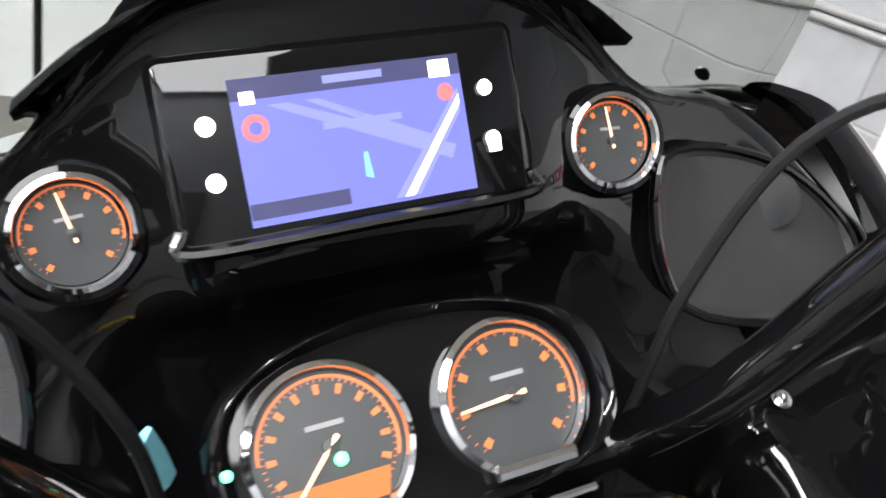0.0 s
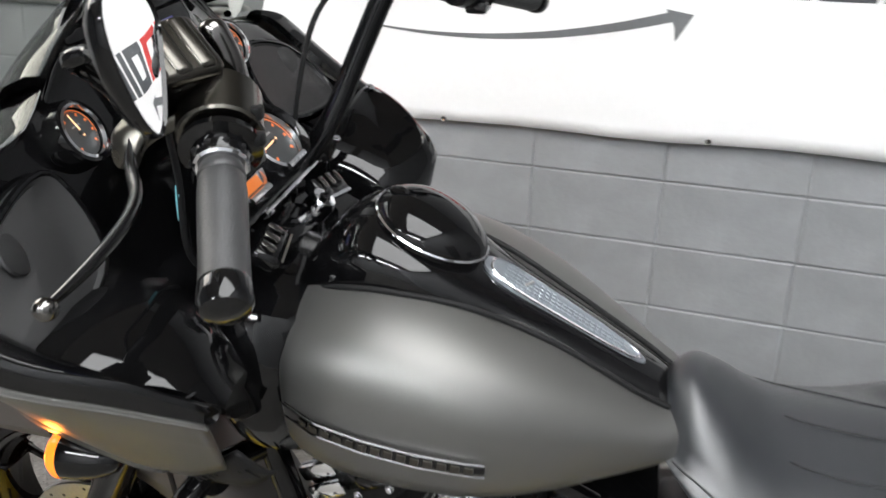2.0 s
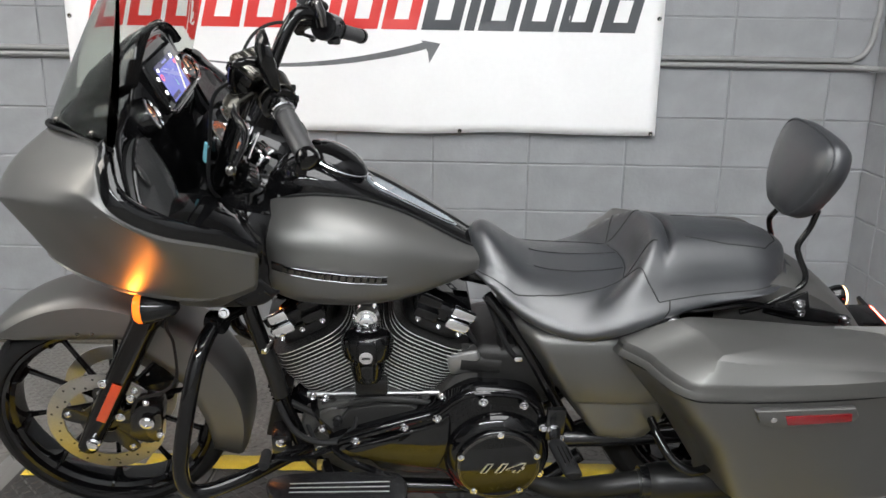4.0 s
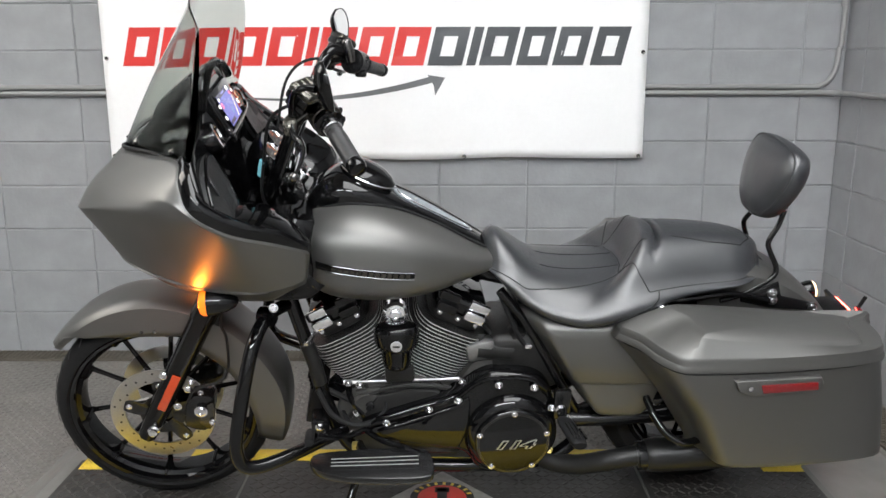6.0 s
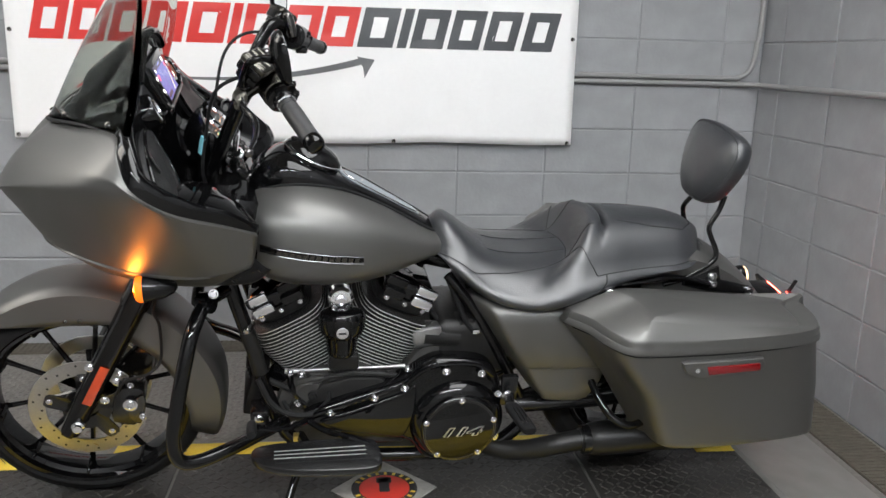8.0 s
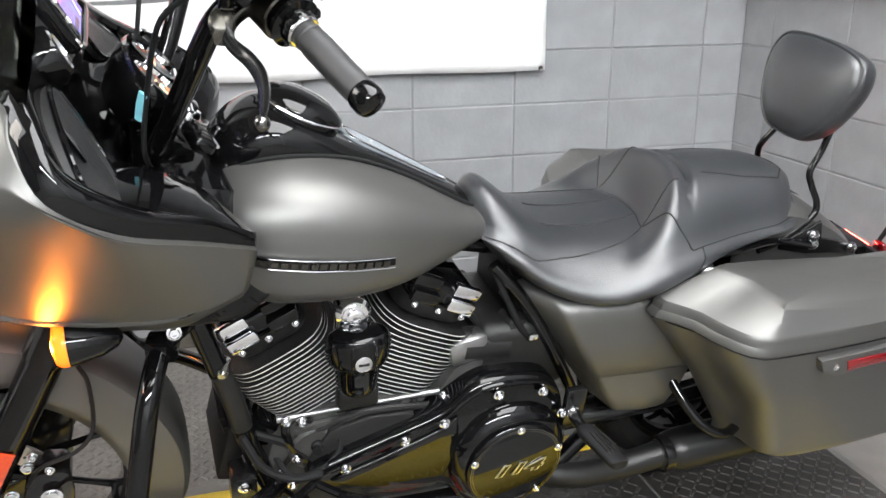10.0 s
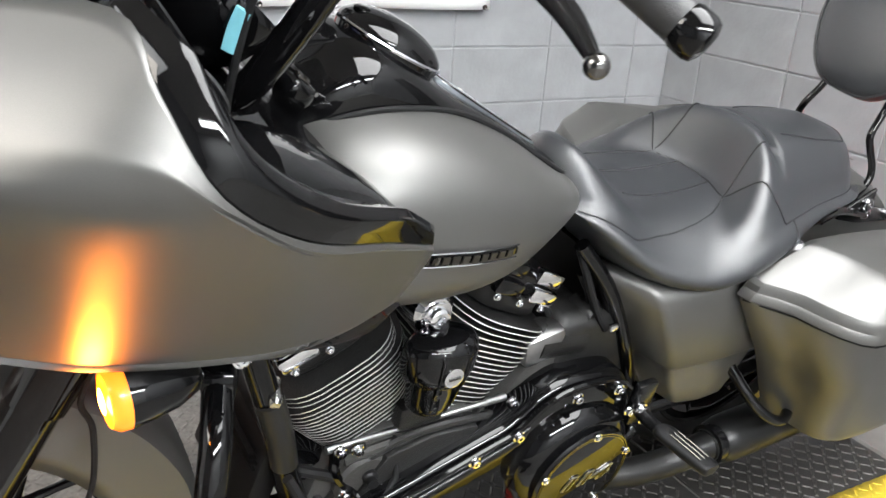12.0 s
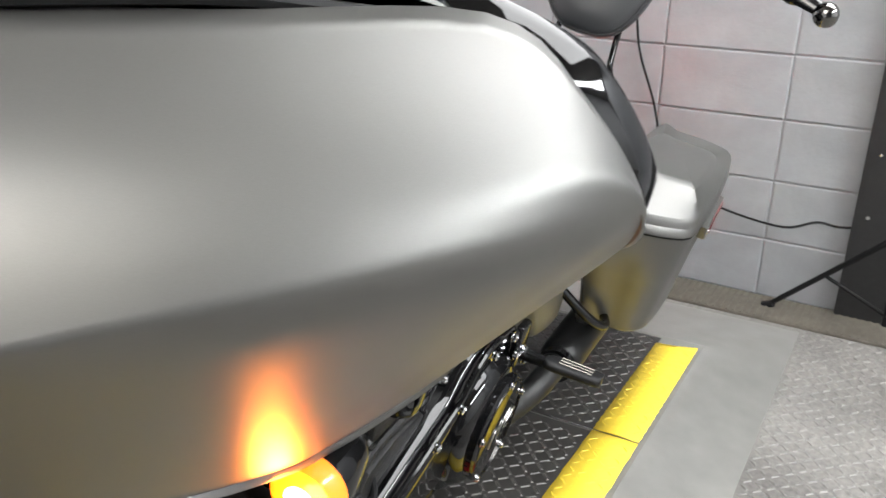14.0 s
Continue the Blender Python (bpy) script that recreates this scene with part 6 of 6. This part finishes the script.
# ---- frame, guards, boards, exhaust
def chassis():
    fr = part("frame", tube(B(), [(.36, 0, .98), (.55, 0, .93), (.80, 0, .80), (1.0, 0, .72), (1.4, 0, .68)], .03, 12, 4), SATIN, bike, "black tubular frame")
    for s in (-1, 1):
        part("down_tube", tube(B(), [(.37, s * .06, .86), (.40, s * .11, .74), (.46, s * .13, .52), (.50, s * .135, .36), (.56, s * .14, .23), (.70, s * .15, .17), (1.10, s * .15, .16), (1.25, s * .14, .25)], .020, 14, 5), BLACK, fr)
        part("tube_label", tube(B(), [(.444, s * .1325, .585), (.462, s * .135, .52), (.475, s * .136, .455)], .0206, 14, 3), STICKER, fr)
        for k in range(5):
            g0, g1 = Vector((.4435, s * (.1525 - .001 * k), .580 - .008 * k)), Vector((.466, s * (.1555 - .001 * k), .500 - .006 * k))
            off = Vector((-.008 + .004 * k, -s * .004 * abs(k - 2) * .4, 0))
            part("printed_bar", tube(B(), [g0 + off, g1 + off], .0009, 4, 1), ALU, fr)
        part("seat_rail", tube(B(), [(.98, s * .10, .72), (1.06, s * .13, .62), (1.15, s * .14, .46), (1.22, s * .13, .33)], .014, 10, 4), BLACK, fr)
        part("swing_arm", tube(B(), [(1.18, s * .13, .30), (1.40, s * .14, .31), (1.625, s * .13, .318)], .026, 10, 3), SATIN, fr)
        g = part("engine_guard", tube(B(), [(.40, s * .12, .705), (.352, s * .19, .705), (.325, s * .26, .67), (.305, s * .30, .60), (.28, s * .335, .48), (.268, s * .345, .40), (.280, s * .345, .345), (.32, s * .33, .325), (.40, s * .28, .320), (.49, s * .20, .31), (.54, s * .15, .30)], .0185, 14, 6), BLACK, bike, "gloss black tubular engine guard")
        part("guard_clamp", lathe(B(), [(.026, -.018), (.028, 0), (.026, .018)], (.352, s * .19, .705), (1, s * .5, .1), 16), BLACK, g)
        bm = B()
        bolt(bm, (.372, s * .20, .735), (0, s, .4), .009, .01)
        part("clamp_bolt", bm, CHROME, g)
        # footboard
        fb = part("footboard", slab(B(), [(.452, -.020), (.475, -.052), (.60, -.062), (.72, -.060), (.775, -.045), (.786, .03), (.755, .058), (.63, .056), (.54, .044), (.475, .018)], -.012, .012, .006, 3,
                  turn=Matrix.Translation((0, s * .335, .313)) @ Matrix.Rotation(radians(-3 * s), 4, "X") @ Matrix.Rotation(radians(90), 4, "X")), SATIN, bike, "black footboard with ribbed rubber pad")
        part("rubber_pad", slab(B(), [(.468, -.018), (.49, -.042), (.60, -.052), (.72, -.049), (.76, -.036), (.770, .022), (.745, .047), (.63, .045), (.55, .035), (.490, .012)], .012, .02, .004, 3,
                                turn=Matrix.Translation((0, s * .335, .313)) @ Matrix.Rotation(radians(-3 * s), 4, "X") @ Matrix.Rotation(radians(90), 4, "X") @ Matrix.Scale(-1, 4, (0, 1, 0))), RUBBER, fb)
        for k in (-1, 0, 1):
            part("pad_rib", tube(B(), [(.51, s * (.335 - .014 * k), .334), (.745, s * (.335 - .016 * k), .3335)], .0013, 5, 1), ALU, fb)
        part("board_bracket", tube(B(), [(.58, s * .18, .27), (.60, s * .26, .285), (.61, s * .33, .298)], .014, 8, 3), BLACK, fb)
        # passenger peg
        pg = part("passenger_peg", loft(B(), [[(x + a * w, s * y, z + b) for a, b in ((-.022, 0), (-.016, .009), (.016, .009), (.022, 0), (.014, -.010), (-.014, -.010))] for x, y, z, w in ((1.150, .258, .394, .6), (1.153, .272, .394, 1), (1.164, .32, .391, 1), (1.174, .362, .388, .95), (1.176, .370, .387, .7))], 3, 3), PLASTIC, bike, "black passenger peg with bright ribs")
        part("peg_arm", tube(B(), [(1.160, s * .19, .39), (1.156, s * .22, .386), (1.150, s * .262, .392)], [.018, .014, .012], 10, 3), SATIN, pg)
        part("peg_hanger", rbox(B(), (1.160, s * .196, .400), (.05, .02, .10), .008), SATIN, pg)
        bm = B()
        bolt(bm, (1.154, s * .207, .392), (0, s, 0), .011, .010)
        bolt(bm, (1.172, s * .207, .362), (0, s, 0), .009, .010)
        part("peg_bolt", bm, CHROME, pg)
        for k in range(3):
            part("peg_rib", tube(B(), [(1.150 + .010 * k, s * .285, .4035), (1.162 + .010 * k, s * .350, .400)], .0013, 5, 1), SATINMETAL, pg)
        mf = part("muffler", tube(B(), [(1.02, s * .10, .20), (1.14, s * .15, .165), (1.22, s * .19, .175), (1.30, s * .225, .215), (1.40, s * .24, .245)], .030, 16, 5), EXHAUST, bike, "black exhaust pipe and muffler")
        part("muffler_body", lathe(B(), [(.034, 0), (.036, .02), (.046, .03), (.050, .06), (.052, .50), (.046, .52), (.034, .525)], (1.38, s * .237, .238), (1, s * .03, .06), 32), EXHAUST, mf)
        part("muffler_band", lathe(B(), [(.042, 0), (.0425, .025), (.040, .03)], (1.385, s * .2375, .239), (1, s * .03, .06), 30), SATIN, mf)
    part("neck_cover", loft(B(), [[(x, sx * w, z) for sx, z in ((-1, zb), (-1, zt), (-.6, zt + .03), (.6, zt + .03), (1, zt), (1, zb))] for x, w, zb, zt in ((.36, .16, .80, .96), (.42, .19, .78, .95), (.48, .17, .76, .93), (.52, .12, .76, .90))], 3, 2), BLACK, fr)
    part("radiator", rbox(B(), (.462, 0, .375), (.04, .21, .17), .006, Matrix.Rotation(radians(14), 4, "Y")), PLASTIC, fr)
    bm = B()
    for k in range(12):
        rbox(bm, (.442 + .003 * k * .9, 0, .445 - k * .0125), (.012, .19, .003), 0, Matrix.Rotation(radians(14), 4, "Y"))
    part("radiator_fin", bm, SATIN, fr)
    part("regulator", rbox(B(), (.47, -.13, .30), (.05, .07, .09), .008), SATIN, fr)
    bm = B()
    bolt(bm, (.47, -.166, .325), (0, -1, 0), .010, .008)
    part("regulator_bolt", bm, CHROME, fr)
    part("belt_guard", slab(B(), [(1.2, .30), (1.3, .36), (1.6, .40), (1.75, .36), (1.75, .33), (1.6, .36), (1.3, .32)], -.115, -.10, .003, 2), SATIN, fr)
    part("battery_box", rbox(B(), (1.14, 0, .60), (.22, .20, .16), .02), PLASTIC, fr)
    part("head_lamp_bucket", rbox(B(), (.10, 0, .96), (.20, .36, .13), .03), PLASTIC, fr)
    st = part("side_stand", tube(B(), [(.60, -.15, .20), (.56, -.21, .13), (.535, -.265, .075)], .012, 10, 3), BLACK, bike, "black side stand")
    part("stand_foot", rbox(B(), (.533, -.27, .0675), (.07, .034, .010), .003, Matrix.Rotation(radians(-12.8), 4, "X")), BLACK, st)


chassis()


# ---- handlebar and controls
def handlebar():
    left = [(.376, -.135, 1.028), (.401, -.172, 1.09), (.441, -.212, 1.19), (.468, -.238, 1.25), (.495, -.275, 1.280), (.535, -.322, 1.276), (.57, -.392, 1.25), (.60, -.455, 1.222)]
    right = [(.380, .135, 1.028), (.419, .172, 1.09), (.459, .212, 1.19), (.496, .237, 1.272), (.528, .262, 1.308), (.575, .318, 1.284), (.62, .40, 1.235), (.658, .488, 1.202)]
    full = list(reversed(left)) + [(.375, -.08, 1.02), (.375, 0, 1.02), (.375, .08, 1.02)] + right
    hb = part("handlebar", tube(B(), full, .0165, 14, 5), BLACK, bike, "gloss black tall handlebar")
    part("riser", rbox(B(), (.37, 0, .99), (.06, .12, .07), .012), BLACK, hb)
    for s in (-1, 1):
        gi, ge = (Vector((.556, -.363, 1.264)), Vector((.604, -.461, 1.218))) if s < 0 else (Vector((.608, .376, 1.242)), Vector((.661, .498, 1.198)))
        d = (ge - gi).normalized()
        grip = part("grip", tube(B(), [gi, gi + d * .012, gi + d * .016, gi.lerp(ge, .3), gi.lerp(ge, .6), gi.lerp(ge, .93), ge - d * .004], [.017, .0195, .018, .0195, .0195, .0190, .0190, .0185], 18, 3), GRIPRUBBER, hb, "black rubber hand grip")
        part("grip_end", lathe(B(), [(.019, -.004), (.0205, .0), (.0205, .014), (.018, .020), (.010, .0235), (.001, .024)], ge, d, 24), BLACK, grip)
        part("grip_collar", lathe(B(), [(.020, -.026), (.033, -.024), (.034, -.017), (.024, -.014), (.024, -.006), (.022, 0.0), (.017, .002)], gi, d, 26), BLACK, grip)
        # switch housing
        hc = gi - d * .045
        u, v, w = axes(d)
        hous = part("switch_housing", lathe(B(), [(.022, -.036), (.034, -.035), (.0362, -.032), (.0362, .011), (.0345, .0135), (.018, .018)], hc, d, 32), SATINMETAL if s < 0 else SATIN, hb, "satin dark switch housing", angle=24)
        back = Vector((.80, 0, .35)).normalized()
        part("switch_mark", lathe(B(), [(.0060, 0), (.0060, .0008), (.0042, .0008), (.0042, 0)], hc + d * .006 + Vector((-.1, 0, 1)).normalized() * .0366, (-.1, 0, 1), 18, True), ALU, hous)
        part("housing_seam", tube(B(), [hc + d * h + Vector((.12, 0, 1)).normalized() * (.0368 if h < .011 else .034) for h in (-.036, -.024, 0, .010, .015)], .0012, 5, 1), PLASTIC, hous)
        for k in range(3):
            part("switch_button", rbox(B(), hc + back * .036 + d * (-.020 + .016 * k) + Vector((0, 0, -.012 + .010 * (k % 2))), (.014, .011, .012), .003), PLASTIC, hous)
        part("switch_wing", rbox(B(), hc + Vector((.012, 0, -.030)), (.034, .045, .020), .006), SATIN, hous)
        # chrome collar with slots next to the grip
        part("grip_ring", lathe(B(), [(.0205, -.020), (.0225, -.018), (.0225, -.004), (.0205, -.002)], gi + d * .004, d, 24), CHROME, grip)
        for k in range(10):
            a = 2 * math.pi * k / 10
            part("ring_slot", rbox(B(), gi + d * -.007 + (u * math.cos(a) + v * math.sin(a)) * .0226, (.005, .005, .005), .001), PLASTIC, grip)
        # lever perch, reservoir and lever
        near = lambda x, y, z: Vector((x, y, z)) if s < 0 else Vector((x + .050, .014 - y, z - .022))
        lean = Matrix.Rotation(radians(s * 26), 4, "Z")
        per = part("lever_perch", loft(B(), [[near(x + a, y, z + b) for a, b in ((-.014 * w, .0), (-.010 * w, .009), (.010 * w, .009), (.014 * w, .0), (.010 * w, -.009), (-.010 * w, -.009))]
                   for x, y, z, w in ((.530, -.310, 1.292, 1.5), (.505, -.318, 1.291, 1.7), (.480, -.330, 1.284, 1.6), (.463, -.345, 1.272, 1.2), (.462, -.356, 1.258, .9))], 4, 2), SATINMETAL, hb, "satin warm-grey lever perch")
        tip = lean @ Matrix.Rotation(radians(36), 4, "Y")
        rise = tip @ Vector((0, 0, 1))
        part("reservoir", rbox(B(), near(.496, -.330, 1.330), (.058, .074, .028), .009, tip, 3), BLACK, per)
        part("reservoir_cap", rbox(B(), near(.496, -.330, 1.330) + rise * .016, (.060, .076, .018), .0075, tip, 3), SATINMETAL, per)
        for dy in (-.022, .0, .022):
            part("reservoir_rib", rbox(B(), near(.496, -.330, 1.330) + rise * .0225 + tip @ Vector((0, dy, 0)), (.054, .017, .010), .0045, tip, 3), SATINMETAL, per)
        part("reservoir_foot", rbox(B(), near(.500, -.330, 1.330) - rise * .020, (.050, .068, .022), .006, tip), BLACK, per)
        part("bar_clamp", tube(B(), [near(.528, -.272, 1.292), near(.522, -.274, 1.322), near(.515, -.276, 1.346), near(.512, -.277, 1.354), near(.511, -.277, 1.357)], [.013, .0155, .0135, .010, .003], 16, 4), DARKCHROME, per)
        part("housing_slot", rbox(B(), hc + d * -.012 + Vector((-.006, 0, .0355)), (.016, .007, .004), .001, Matrix.Rotation(radians(s * 28), 4, "Z")), DRAPE, hous)
        lever = part("lever", tube(B(), [near(*p) for p in ((.462, -.346, 1.270), (.470, -.362, 1.252), (.486, -.384, 1.240), (.494, -.415, 1.231), (.493, -.450, 1.222), (.487, -.480, 1.213), (.482, -.497, 1.208))],
                                   [.0085, .009, .010, .0105, .0095, .0075, .0055], 12, 5, flat=.55), SATIN, hb, "satin black lever with ball end")
        bm = B()
        ball(bm, near(.481, -.501, 1.206), .0095)
        part("lever_ball", bm, DARKCHROME, lever)
        bm = B()
        bolt(bm, near(.470, -.338, 1.289), (0, 0, 1), .009, .006)
        part("pivot_bolt", bm, DARKCHROME, lever)
        # mirror
        mc = Vector((.549, -.432, 1.376)) if s < 0 else Vector((.545, .425, 1.337))
        mn = Vector((.95, .25, .17) if s < 0 else (.918, -.352, .11)).normalized()
        mv = (Vector((0, 0, 1)) - mn * mn.z).normalized()
        mu = mv.cross(mn)
        big = .84 if s < 0 else 1.0
        out = spline([(-.050, .020, 0), (-.046, .046, 0), (-.015, .060, 0), (.030, .054, 0), (.055, .022, 0), (.046, -.020, 0), (.016, -.058, 0), (-.012, -.066, 0), (-.032, -.040, 0)], 4, True)
        roll = radians(24) if s < 0 else 0
        ma, mb = mu * math.cos(roll) - mv * math.sin(roll), mu * math.sin(roll) + mv * math.cos(roll)
        at = lambda p, k, h: mc + (ma * p.x * s + mb * p.y) * k * big + mn * h
        mir = part("mirror", skin(B(), [[at(p, k, h) for p in out] for k, h in ((.03, -.022), (.5, -.020), (.86, -.012), (1.0, -.003), (1.0, .003), (.965, .004), (.955, .001), (.03, .0008))]), BLACK, hb, "gloss black teardrop mirror")
        part("mirror_glass", skin(B(), [[at(p, .96 * k, .0022 + .0008 * (1 - k * k)) for p in out] for k in (1.0, .85, .7, .55, .4, .25, .12, .02)], True, False), MIRROR, mir, "mirror glass")
        stem = [(.468, -.338, 1.290), (.470, -.360, 1.318), (.480, -.400, 1.350), (.492, -.426, 1.366), (.510, -.428, 1.372)] if s < 0 else [(.482, -.330, 1.300), (.476, -.345, 1.335), (.474, -.372, 1.352)]
        part("mirror_stem", tube(B(), [near(*p) for p in stem] + [mc + mn * -.020], [.009, .0075, .007, .008, .0065, .010], 10, 5), BLACK, mir)
        # cables
        part("cable", tube(B(), [near(.500, -.275, 1.300), Vector((.455, s * .235, 1.285)), Vector((.40, s * .20, 1.24)), Vector((.375, s * .165, 1.14)), Vector((.36, s * .15, 1.03)), Vector((.38, s * .10, .96))], .0042, 7, 6), RUBBER, hb)
    part("tape_tag", tube(B(), [(.368, -.160, 1.125), (.362, -.156, 1.105), (.358, -.153, 1.082)], .009, 6, 2, flat=.35), CYAN, hb, "pale blue tape tag on a cable")
    return hb


handlebar()

# ---- wall blocks, last
lay_blocks()
